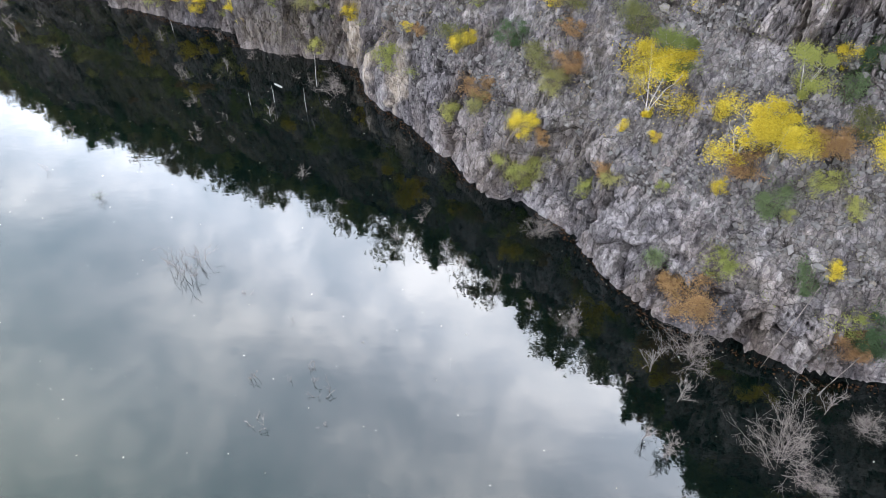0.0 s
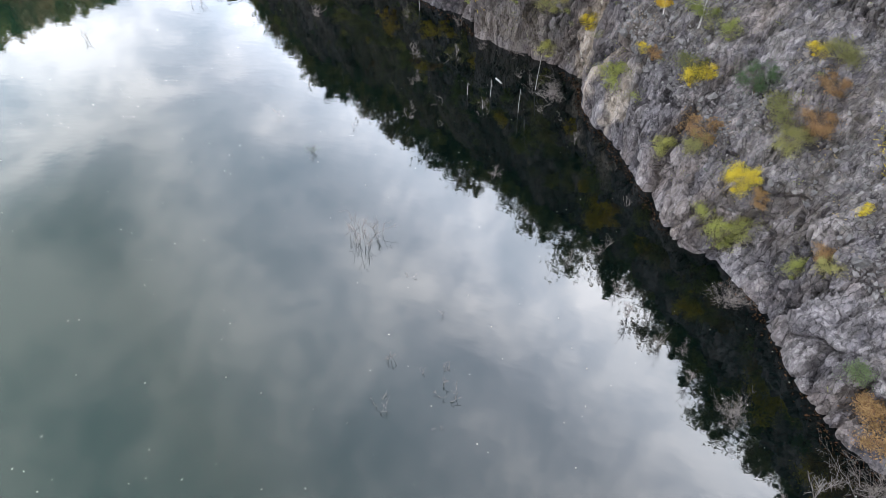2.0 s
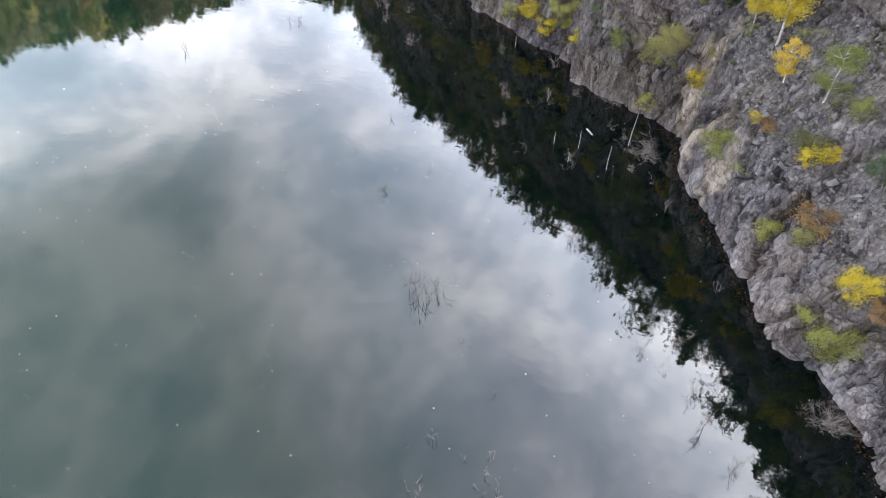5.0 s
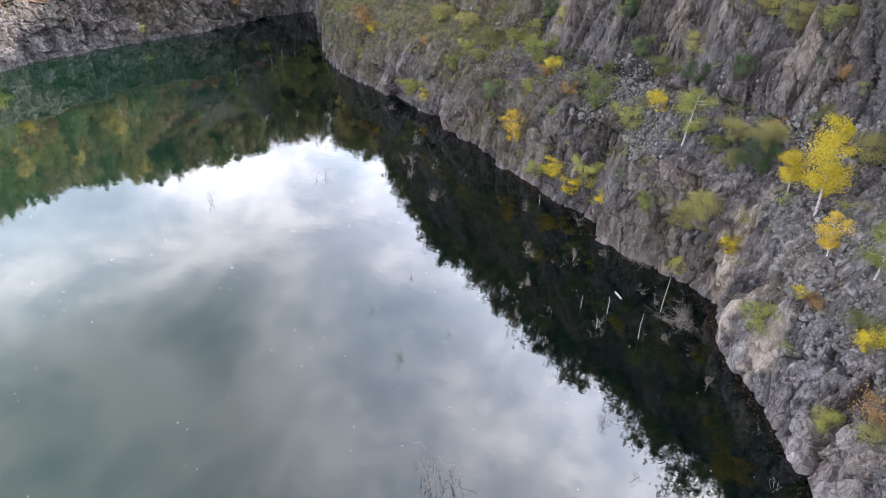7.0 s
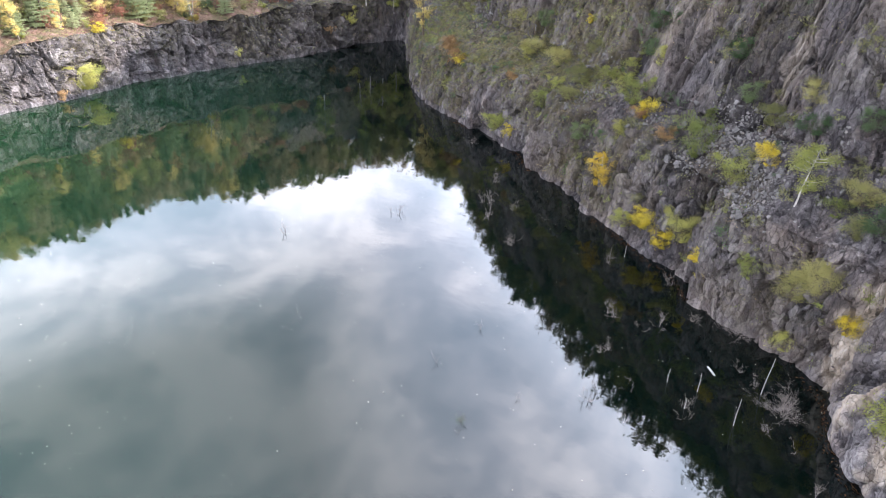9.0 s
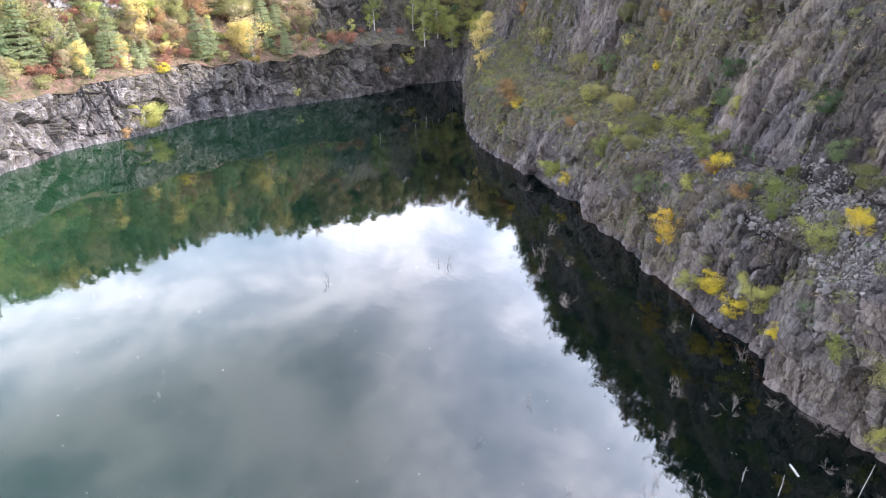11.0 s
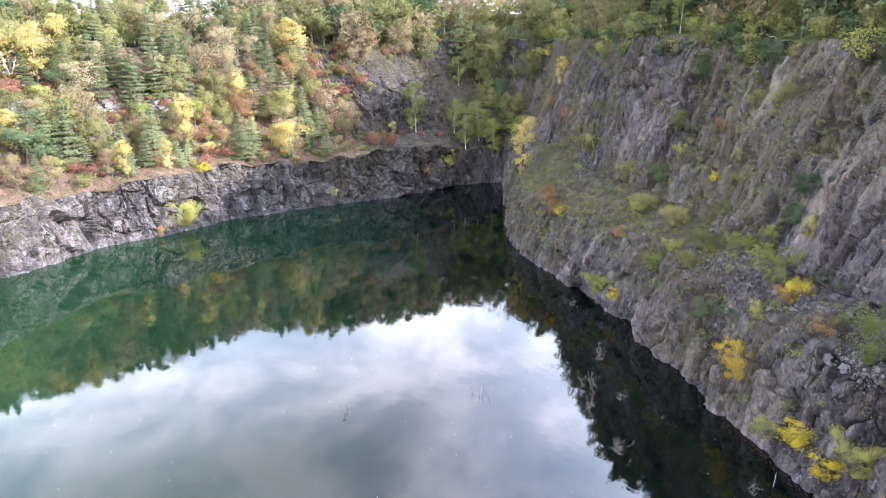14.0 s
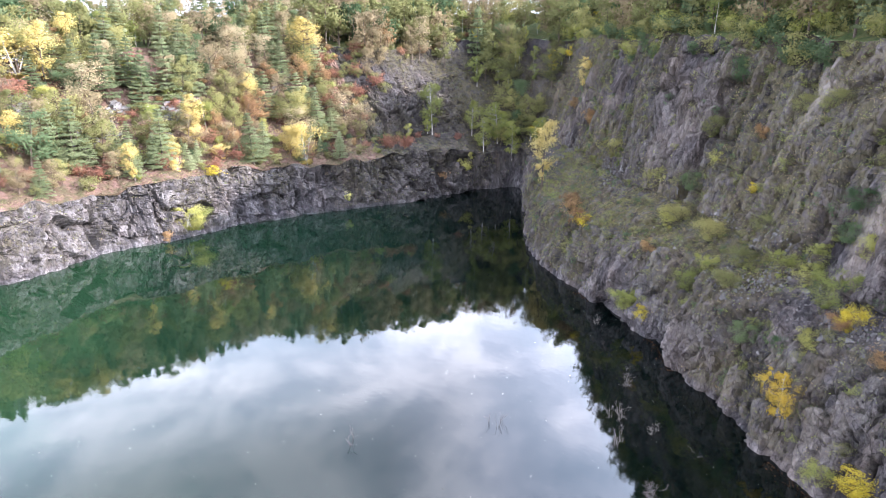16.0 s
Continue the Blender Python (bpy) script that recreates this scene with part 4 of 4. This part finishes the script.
plant(bush_olive, 2.0, [(-26.9, 91.5, 18.0, 3.4), (-12.8, 87.9, 25.8, 3.4), (-2.1, 76.7, 17.3, 3.2), (-77.1, 117.4, 15.6, 3.6), (-55.5, 113.8, 33.7, 3.2), (-98.4, 116.2, 4.7, 2.3), (-68.6, 113.2, 14.8, 3.8), (-87.0, 124.9, 17.6, 4.0),
                        (-60.2, 107.2, 14.2, 3.8), (-61.3, 116.3, 33.5, 3.0), (-78.1, 122.5, 28.5, 3.6), (-100.1, 134.3, 27.6, 4.2), (-102.6, 133.1, 20.8, 4.0), (-60.1, 110.2, 18.2, 3.4), (-60.6, 104.7, 11.5, 2.9)])
# wood on the far hillside
kinds = birch_lime + tall_yellow + leafy_green + leafy_olive + leafy_tan + leafy_orange + pines
weights = [1.4, 1.4, 0.4, 0.4, 0.4, 0.4, 1.8, 1.8, 1.8, 3.0, 3.0, 1.3, 1.6, 1.6, 1.6]

def wooded(s, d):
    """The wood leaves a stony clearing on the slope free."""
    return not (374 < s < 403 and 15 < d < 27) or rng.random() < 0.2


scatter(kinds, weights, spots(215, 340, 455, 12, 56, 2.5, wooded), 0.9, 1.5, rng)
scatter(pines + birch_lime + leafy_olive + leafy_tan + birch_gold, [2, 2, 2, 1, 1, 1, 1, 1, 1, 1, 1.5], spots(46, 342, 440, 5, 15, 2.6), 0.45, 0.95, rng)
scatter(birch_lime + bush_russet, [1, 1, 2, 2], spots(9, 300, 338, 9, 15, 3.0), 0.6, 1.0, rng)
# brush along the top of the crag
scatter(bush_olive + bush_orange + bush_russet + leafy_tan, [2, 2, 2, 1, 1, 1, 1, 1, 1], spots(34, 297, 336, 27, 44, 2.0, lambda s, d: abs(d - rim(s)) < 3), 0.7, 1.5, rng)
# gully at the far corner
scatter(birch_lime + birch_yellow[:1] + leafy_green + leafy_olive, [3, 3, 2, 0.6, 0.6, 1.5, 1.5, 1.5], spots(60, 281, 297, 4, 50, 2.0), 0.7, 1.25, rng)
for x, y, high in ((-184, 176, 12), (-189, 181, 14), (-195, 186, 15), (-188, 176, 13), (-186, 182, 13), (-193, 181, 15), (-199, 190, 15), (-203, 193, 14), (-180, 172, 10)):
    put(birch_lime[0] if high % 2 else leafy_olive[0], foot(x, y)[0], high / 9.6, 40 * high, rng, 0.2)
# shrubs at its foot
scatter(bush_russet + bush_olive + bush_orange, [3, 3, 1, 1, 1, 1, 1], spots(110, 328, 450, 5, 40, 1.8), 0.8, 1.7, rng)


def far_wood(heap, kinds, weights, places, lo, hi, share=0.27, grow=2.0):
    """Plants joined into a heap, with a share of their leaves, each grown to fill the gaps."""
    for at in places:
        wood, bark, crown, leaf = RAW[kinds[rng.choice(len(kinds), p=np.array(weights) / sum(weights))].name]
        m = np.array((Matrix.Translation(at) @ pose(0, 0, 0, 0, 0, rng.uniform(0, 360)) @ Matrix.Scale(rng.uniform(lo, hi), 4)).to_3x3())
        heap.put(np.concatenate(wood.v[:1]) @ m.T + np.array(at), wood.f[:len(wood.v[0]) - 6], bark)
        corners = len(crown.f[0])
        lv = np.concatenate(crown.v).reshape(-1, corners, 3)
        keep = rng.random(len(lv)) < share
        lv, out = lv[keep], np.concatenate(crown.o).reshape(-1, corners, 3)[keep].reshape(-1, 3)
        c = lv.mean(1, keepdims=True)
        lv = (c + (lv - c) * grow).reshape(-1, 3)
        heap.put(lv @ m.T + np.array(at), np.arange(len(lv)).reshape(-1, corners), leaf, out @ (m / np.cbrt(np.linalg.det(m))).T)


heap = Heap()
kinds = birch_lime + leafy_green + leafy_olive + leafy_tan + leafy_orange + pines[:2]
weights = [1.6, 1.6, 0.4, 0.4, 1.8, 1.8, 1.8, 2.4, 2.4, 0.9, 0.8, 0.8]
far_wood(heap, kinds, weights, spots(300, 278, 462, 28, 95, 2.6, lambda s, d: d > rim(s) - 2), 1.0, 1.55, 0.3, 1.9)
far_wood(heap, kinds, weights, spots(45, 276, 336, 30, 66, 2.4, lambda s, d: d > rim(s) - 2), 1.2, 1.7)
weights = [0.8, 0.8, 0.8, 0.8, 2.2, 2.2, 2.2, 1.4, 1.4, 0.5, 0.8, 0.8]
far_wood(heap, kinds, weights, spots(250, 0, 296, 18, 40, 2.1, lambda s, d: rim(s) + 0.6 < d < rim(s) + 15), 0.9, 1.35)
far_wood(heap, kinds, weights, spots(60, 281, 304, 26, 80, 2.2), 1.1, 1.7)
far_wood(heap, kinds, weights, spots(30, 2, 34, 15, 32, 2.0, lambda s, d: d > rim(s)), 1.1, 1.5)
heap.build("wood", "mixed autumn wood on the level ground behind the rim", "wood")
heap = Heap()
far_wood(heap, bush_lime + bush_olive + bush_green, [0.5, 0.5, 0.5, 1.2, 1.2, 1.2, 1.8, 1.8], spots(330, 20, 292, 16, 34, 1.2, lambda s, d: rim(s) - 1.5 < d < rim(s) + 5), 0.9, 1.9, 0.75, 1.15)
heap.build("undergrowth", "green and yellowing undergrowth along the cliff rim", "undergrowth")

# low growth scattered over the cliff, thicker towards the far end
heap = Heap()
far_wood(heap, bush_lime + bush_olive + bush_green, [0.8, 0.8, 0.8, 1.8, 1.8, 1.8, 1.3, 1.3],
         spots(640, 86, 285, 1, 22, 0.9, lambda s, d: d < rim(s) and rng.random() < 0.4 + (s - 95) / 250), 0.25, 0.9, 0.55, 0.85)
far_wood(heap, bush_russet + bush_olive + bush_green + bush_lime, [1.2, 1.2, 1.5, 1.5, 1.5, 1, 1, 0.6, 0.6, 0.6], spots(170, 322, 455, 4, 34, 1.5), 0.9, 1.8, 0.8, 1.2)
heap.build("low_shrubs", "small olive and green shrubs growing from the rock joints", "shrubs")

# ---------------------------------------------------------------- drowned shrubs and timber in the lake


def dead_shrub(label, high, spread, stems, seed, mat, twigs=5, thick=1.0, base=0.12):
    r = np.random.default_rng(seed)
    sh = Shape()

    def grow(start, way, length, rad, depth):
        way = way / np.linalg.norm(way)
        bend = r.normal(size=3) * 0.26
        f = np.linspace(0, 1, 4)
        line = start + way * length * f[:, None] + bend * length * (f ** 2)[:, None]
        sh.tube(line, rad * (1 - 0.6 * f) + 0.003, 4 if depth == 0 else 3)
        if depth >= 3:
            return
        for _ in range(twigs if depth < 2 else 3):
            h = r.uniform(0.25, 1.0)
            at = np.array([np.interp(h, f, line[:, c]) for c in range(3)])
            side = way * 0.75 + r.normal(size=3) * np.array([0.6, 0.6, 0.35]) + np.array([0, 0, 0.12])
            grow(at, side, length * r.uniform(0.35, 0.6), rad * 0.5, depth + 1)

    for k in range(stems):
        a = r.uniform(0, 2 * math.pi)
        out = spread * r.uniform(0.3, 1.0) if stems > 1 else spread * 0.2
        grow(np.array([math.cos(a) * base * r.uniform(0.4, 1), math.sin(a) * base * r.uniform(0.4, 1), -0.5]), np.array([math.cos(a) * out, math.sin(a) * out, high]), high * r.uniform(0.6, 0.85), 0.022 * thick, 0 if stems < 10 else 1)
    ob = new("dead_shrub", sh.mesh("dead_shrub", mat))
    return tagged(ob, label, "shrub", "drowned shrubs in the lake")


shrub_big = dead_shrub("large bare grey shrub standing in the lake", 3.2, 2.6, 9, 1, DEAD, 6, 0.5)
shrub_mid = [dead_shrub("bare grey drowned shrub in the water", 2.0, 0.8, 3, 2 + k, DEAD, 4, 0.55) for k in range(3)]
shrub_low = [dead_shrub("low bare twigs breaking the water surface", 1.0, 0.7, 4, 6 + k, DEAD, 2, 0.5) for k in range(3)]
shrub_tree = [dead_shrub("bare bleached young tree standing in the water", 3.0, 1.0, 1, 10 + k, DEAD, 6, 1.5) for k in range(2)]
twig_patch = dead_shrub("loose patch of thin bare stems rising from the lake", 2.4, 0.6, 16, 21, DEAD, 3, 1.0, 1.7)
reeds = [dead_shrub("few thin upright stalks in the water", 1.6, 0.12, 3, 14 + k, DEAD, 1, 0.5) for k in range(2)]


def drown(kinds, native, places):
    for x, y, high in places:
        k = kinds[int(rng.integers(len(kinds)))]
        put(k, (x, y, 0), high / native, rng.uniform(0, 360), rng, 0.0)


drown([shrub_big], 3.2, [(22.7, 20.2, 4.6), (8.9, 43.2, 2.6), (-13.2, 67.6, 2.7), (18.9, 28.7, 3.6), (-20.8, 77.0, 2.8), (10.3, 31.7, 2.0), (29.9, 22.7, 2.4), (24.5, 18.2, 2.0)])
drown([twig_patch], 2.2, [(-22.1, 38.2, 2.2)])
drown(shrub_tree, 3.0, [(17.2, 25.0, 4.2), (15.9, 27.8, 4.0), (15.6, 21.3, 3.2), (27.6, 24.2, 3.4), (7.4, 33.8, 2.4), (-8.2, 60.2, 2.4), (14.1, 22.0, 2.6), (-27.4, 73.2, 2.8), (-32.9, 71.4, 2.6), (1.9, 38.2, 2.6), (15.4, 20.5, 2.4), (13.8, 26.6, 1.6), (26.5, 25.5, 2.2)])
drown(shrub_mid, 2.0, [(-27.0, 57.8, 1.8), (-29.7, 65.0, 1.8), (-1.7, 44.9, 2.2), (-4.2, 42.1, 1.6), (0.4, 40.6, 1.7), (4.5, 35.9, 1.8), (6.5, 36.2, 1.6), (-14.4, 51.6, 1.7), (-32.1, 71.4, 2.2),
                       (-38.5, 81.5, 2.0), (-25.1, 76.4, 2.2), (-20.1, 63.0, 1.6), (-58.4, 81.1, 2.8), (-61.4, 85.7, 2.4), (-50.7, 77.1, 2.2), (-67.0, 93.8, 2.2), (-65.9, 92.2, 2.0), (-30.5, 82.0, 2.0)])
drown(shrub_mid, 2.0, [(-51.2, 77.1, 2.0), (-57.2, 86.1, 2.0), (-62.3, 85.0, 1.8), (-81.0, 104.3, 2.0), (-27.6, 60.0, 1.4), (-18.4, 71.6, 1.7), (-16.4, 70.4, 1.6), (-13.6, 64.8, 1.6), (-29.5, 65.8, 1.6)])
drown(shrub_low, 1.0, [(-16.3, 35.4, 0.8), (-14.4, 27.1, 1.3), (-9.5, 27.2, 1.5), (-8.5, 25.7, 1.4), (-12.6, 22.9, 1.3), (-8.3, 22.9, 0.7), (-22.9, 57.6, 1.0), (-19.4, 62.0, 1.3), (-27.6, 72.8, 1.3), (-2.1, 41.4, 1.0),
                       (-9.5, 47.5, 1.1), (-28.8, 71.5, 1.2), (-25.2, 62.3, 1.2), (-11.2, 64.4, 1.2), (-0.7, 52.0, 1.2), (-3.5, 57.5, 1.0), (-81.9, 105.8, 1.2), (-52.3, 86.6, 1.2), (-51.4, 78.6, 1.4), (-8.0, 65.2, 0.8)])
drown(reeds, 1.6, [(-12.0, 32.6, 1.0), (-11.3, 26.7, 1.1), (-69.7, 74.3, 2.2), (-68.9, 73.2, 2.4), (-70.3, 73.1, 1.8), (-75.4, 58.0, 2.6), (-40.9, 52.4, 1.6), (-41.5, 59.4, 2.0), (-31.7, 53.6, 1.4), (-14.5, 50.9, 1.7),
                   (-76.4, 58.8, 1.8), (-33.0, 46.5, 0.9)])
pond_shrub = broadleaf("shrub", "sparse green shrub half drowned in the lake", "shrub", GREEN, BARK, 2.0, 3.0, 0.05, 420, 350, 5, 0.1)
put(pond_shrub, (-33.8, 47.8, 0), 0.62, 40, rng, 0.35)


def pole(label, places, rad, mat):
    for x, y, high, tx, ty in places:
        sh = Shape()
        f = np.linspace(0, 1, 6)
        line = np.column_stack([tx * high * f + 0.02 * np.sin(5 * f + x), ty * high * f + 0.02 * np.cos(4 * f + y), high * f - 0.6 * (f == 0)])
        sh.tube(line, rad * (1 - 0.55 * f), 6)
        for k in range(3):
            h = 0.4 + 0.18 * k
            at = np.array([np.interp(h, f, line[:, c]) for c in range(3)])
            sh.tube([at, at + np.array([math.cos(x + 2 * k) * 0.22, math.sin(x + 2 * k) * 0.22, 0.16])], [rad * 0.4, rad * 0.2], 4)
        ob = new("dead_tree", sh.mesh("dead_tree", mat))
        ob.location = (x, y, 0)
        tagged(ob, label, "tree", "dead trees in the lake")


pole("bleached dead trunk standing upright in the lake", [(-15.6, 69.6, 4.4, 0.06, 0.02), (-15.9, 63.8, 3.0, 0.0, 0.05), (-22.8, 65.3, 1.6, 0.02, 0), (-20.1, 66.0, 2.2, 0, 0), (-20.0, 62.9, 1.2, 0, 0.1), (-38.0, 84.5, 1.6, 0.05, 0)], 0.042, BLEACHED)
pole("bare leaning birch trunk at the foot of the cliff", [(24.2, 28.0, 6.4, 0.5, 0.42), (27.5, 25.6, 3.6, 0.55, 0.25)], 0.05, DEAD)
sh = Shape()
sh.tube([(-20.9, 70.2, 0.02), (-20.3, 69.7, 0.04), (-19.8, 69.3, 0.02)], [0.10, 0.11, 0.09], 8)
tagged(new("floating_log", sh.mesh("floating_log", BLEACHED)), "short pale log floating on the dark water", "log")

# ledges of rock breaking through the wooded hillside
def outcrop(s, d, wide, high, seed):
    """Tilted courses of broken blocks standing out of the slope."""
    r = np.random.default_rng(seed)
    sh = Shape()
    at, _ = foot_sd(s, d)
    along = ring_at(NORMAL, np.array(float(s)))
    side = np.array([-along[1], along[0], 0.0])
    inland = np.array([along[0], along[1], 0.0])
    for _ in range(int(wide * high * 2.2)):
        u, h = r.uniform(-0.5, 0.5) * wide, r.uniform(-0.1, 1) * high
        if abs(u) / (0.5 * wide) + h / high > 1.25:
            continue
        size = r.uniform(0.5, 1.2) * np.array([1.4, 0.9, 0.55])
        box = np.array([(x, y, z) for x in (-0.5, 0.5) for y in (-0.5, 0.5) for z in (-0.5, 0.5)]) * (1 + r.uniform(-0.3, 0.1, (8, 3))) * size
        turn = np.array(Euler((r.normal() * 0.15, 0.25 + r.normal() * 0.15, r.normal() * 0.35)).to_matrix())
        box = box @ turn.T
        centre = side * u + inland * (h * 0.75 + r.uniform(-0.5, 0.3)) + np.array([0, 0, h])
        sh.put(box[:, :1] * side + box[:, 1:2] * inland + box[:, 2:] * (0, 0, 1) + centre, [(0, 1, 3, 2), (4, 6, 7, 5), (0, 4, 5, 1), (2, 3, 7, 6), (0, 2, 6, 4), (1, 5, 7, 3)])
    ob = new("rock_outcrop", sh.mesh("rock_outcrop", STONE))
    ob.location = at - Vector((0, 0, 0.4))
    tagged(ob, "outcrop of grey broken rock on the wooded hillside", "rock")


for k, (s, d, wide, high) in enumerate(((397, 20, 8, 5), (392, 24, 9, 5), (402, 17, 6, 6), (381, 22, 8, 5), (376, 26, 7, 4), (386, 17, 6, 4), (352, 30, 8, 5), (345, 24, 7, 5), (366, 27, 7, 4), (408, 28, 8, 5))):
    outcrop(s, d, wide, high, 700 + k)

# plants that found no place
for key in RAW:
    if key not in USED:
        for ob in (*bpy.data.objects[key].children, bpy.data.objects[key]):
            bpy.data.objects.remove(ob)

# fallen leaves adrift on the water
sh = Shape()
n = 900
xy = np.column_stack([rng.uniform(-95, 34, n), rng.uniform(8, 112, n)])
xy = xy[[i for i in range(n) if BVH.ray_cast(Vector((xy[i, 0], xy[i, 1], 200)), Vector((0, 0, -1)))[0] is None or BVH.ray_cast(Vector((xy[i, 0], xy[i, 1], 200)), Vector((0, 0, -1)))[0].z < -0.2]]
a = rng.uniform(0, 6.3, len(xy))
sz = rng.uniform(0.03, 0.085, len(xy))
c = np.column_stack([xy, np.full(len(xy), 0.012)])
u = np.column_stack([np.cos(a), np.sin(a), 0 * a]) * sz[:, None]
v = np.column_stack([-np.sin(a), np.cos(a), 0 * a]) * sz[:, None] * 0.6
sh.put(np.stack([c - u, c - v, c + u, c + v], 1).reshape(-1, 3), np.arange(4 * len(xy)).reshape(-1, 4))
tagged(new("floating_leaves", sh.mesh("floating_leaves", STRAW)), "pale fallen leaves adrift on the lake", "leaves", kind="stuff")

# brown leaf litter washed against the shore
sh = Shape()
n = 2600
ss = rng.uniform(30, 200, n)
ss = ss[(value_noise(np.column_stack([ss * 0.13, ss * 0, ss * 0]), 9) > -0.15)]
xy = plan(ss, -np.abs(rng.normal(size=len(ss))) * 0.55 - 0.1)
sh.leaves(np.column_stack([xy, rng.uniform(0.01, 0.05, len(ss))]), 0.11, rng)
tagged(new("leaf_litter", sh.mesh("leaf_litter", LITTER)), "wet brown leaf litter washed against the rocky shore", "leaves", kind="stuff")

# low plants on the ledges and in the joints of the cliffs
heap = Heap()
flat_s = S_FLAT
chance = GREENERY * np.clip((flat_s - 20) / 200, 0.12, 1) * (D_FLAT < BD[:, 7].repeat(NV)) * (P[:, 2] > 1.2) * (flat_s < 450) * np.where(flat_s < 135, 0.45, 1.0) * np.where(flat_s > 292, 0.35, 1.0)
pick = rng.choice(len(P), 11000, p=chance / chance.sum())
for k, i in enumerate(pick):
    m = int(rng.integers(12, 30))
    sh = Shape()
    r = rng.uniform(0.12, 0.75)
    sh.leaves(SURF[i] + np.abs(rng.normal(size=(m, 3))) * (0, 0, r * 0.7) + rng.normal(size=(m, 3)) * (r, r, 0.05), rng.uniform(0.055, 0.11), rng, 0.0, 3, np.tile((0.0, 0.0, 0.5), (m, 1)))
    heap.put(sh.v[0], sh.f, (OLIVE, LIME, TAN, OLIVE, GREEN, OLIVE, TAN, OLIVE)[k % 8], sh.o[0])
heap.build("ledge_plants", "grass tufts and small plants on the rock ledges", "plants")

# ---------------------------------------------------------------- loose stones and broken blocks
stones = []
for k in range(9):
    r = np.random.default_rng(500 + k)
    bm = bmesh.new()
    for q in r.normal(size=(9, 3)):
        q = q / np.abs(q).max() ** 0.7 / np.linalg.norm(q) ** 0.3
        bm.verts.new(Vector(q) * 0.5)
    hull = bmesh.ops.convex_hull(bm, input=bm.verts)
    bmesh.ops.delete(bm, geom=[e for e in hull["geom_interior"] if isinstance(e, bmesh.types.BMVert)], context="VERTS")
    bmesh.ops.triangulate(bm, faces=bm.faces)
    me = bpy.data.meshes.new("stone")
    bm.to_mesh(me)
    me.materials.append(STONE)
    bm.free()
    co = np.array([v.co for v in me.vertices])
    stones.append((me, co, np.array([p.vertices[:] for p in me.polygons])))

led, top = BD[:, 4].repeat(NV), BD[:, 5].repeat(NV)
in_scree = (D_FLAT > led - 0.5) & (D_FLAT < top + 1.0) & (S_FLAT > 22) & (S_FLAT < 288)
bare = in_scree * np.clip(1.1 - GREENERY, 0.15, 1) * np.where(S_FLAT < 135, 1.0, 1.3) * np.clip(value_noise(P * 0.16, 41) * 2.2 + 0.6, 0.05, 1)
face = (D_FLAT <= led) & (P[:, 2] > 0.3) & (S_FLAT > 22) & (S_FLAT < 200)
heap = Heap()
near = 0
for kind, count in ((bare, 15000), (face, 160)):
    pick = rng.choice(len(P), count, p=kind / kind.sum())
    for i in pick:
        me, co, tri = stones[int(rng.integers(9))]
        size = min(1.4, float(rng.lognormal(-1.35, 0.5)))
        rot = Euler(rng.uniform(0, 6.3, 3)).to_matrix()
        scale = np.array([1, rng.uniform(0.6, 1), rng.uniform(0.45, 0.85)]) * size
        at = SURF[i] + NRM.reshape(-1, 3)[i] * size * 0.12
        if near < 300 and size > 0.42 and 40 < S_FLAT[i] < 100:
            ob = new("stone", me)
            ob.parent = cliff
            ob.matrix_basis = Matrix.Translation(at) @ rot.to_4x4() @ Matrix.Diagonal((*scale, 1))
            near += 1
        else:
            heap.put((co * scale) @ np.array(rot).T + at, tri, STONE)
heap.build("scree", "", "", cliff)
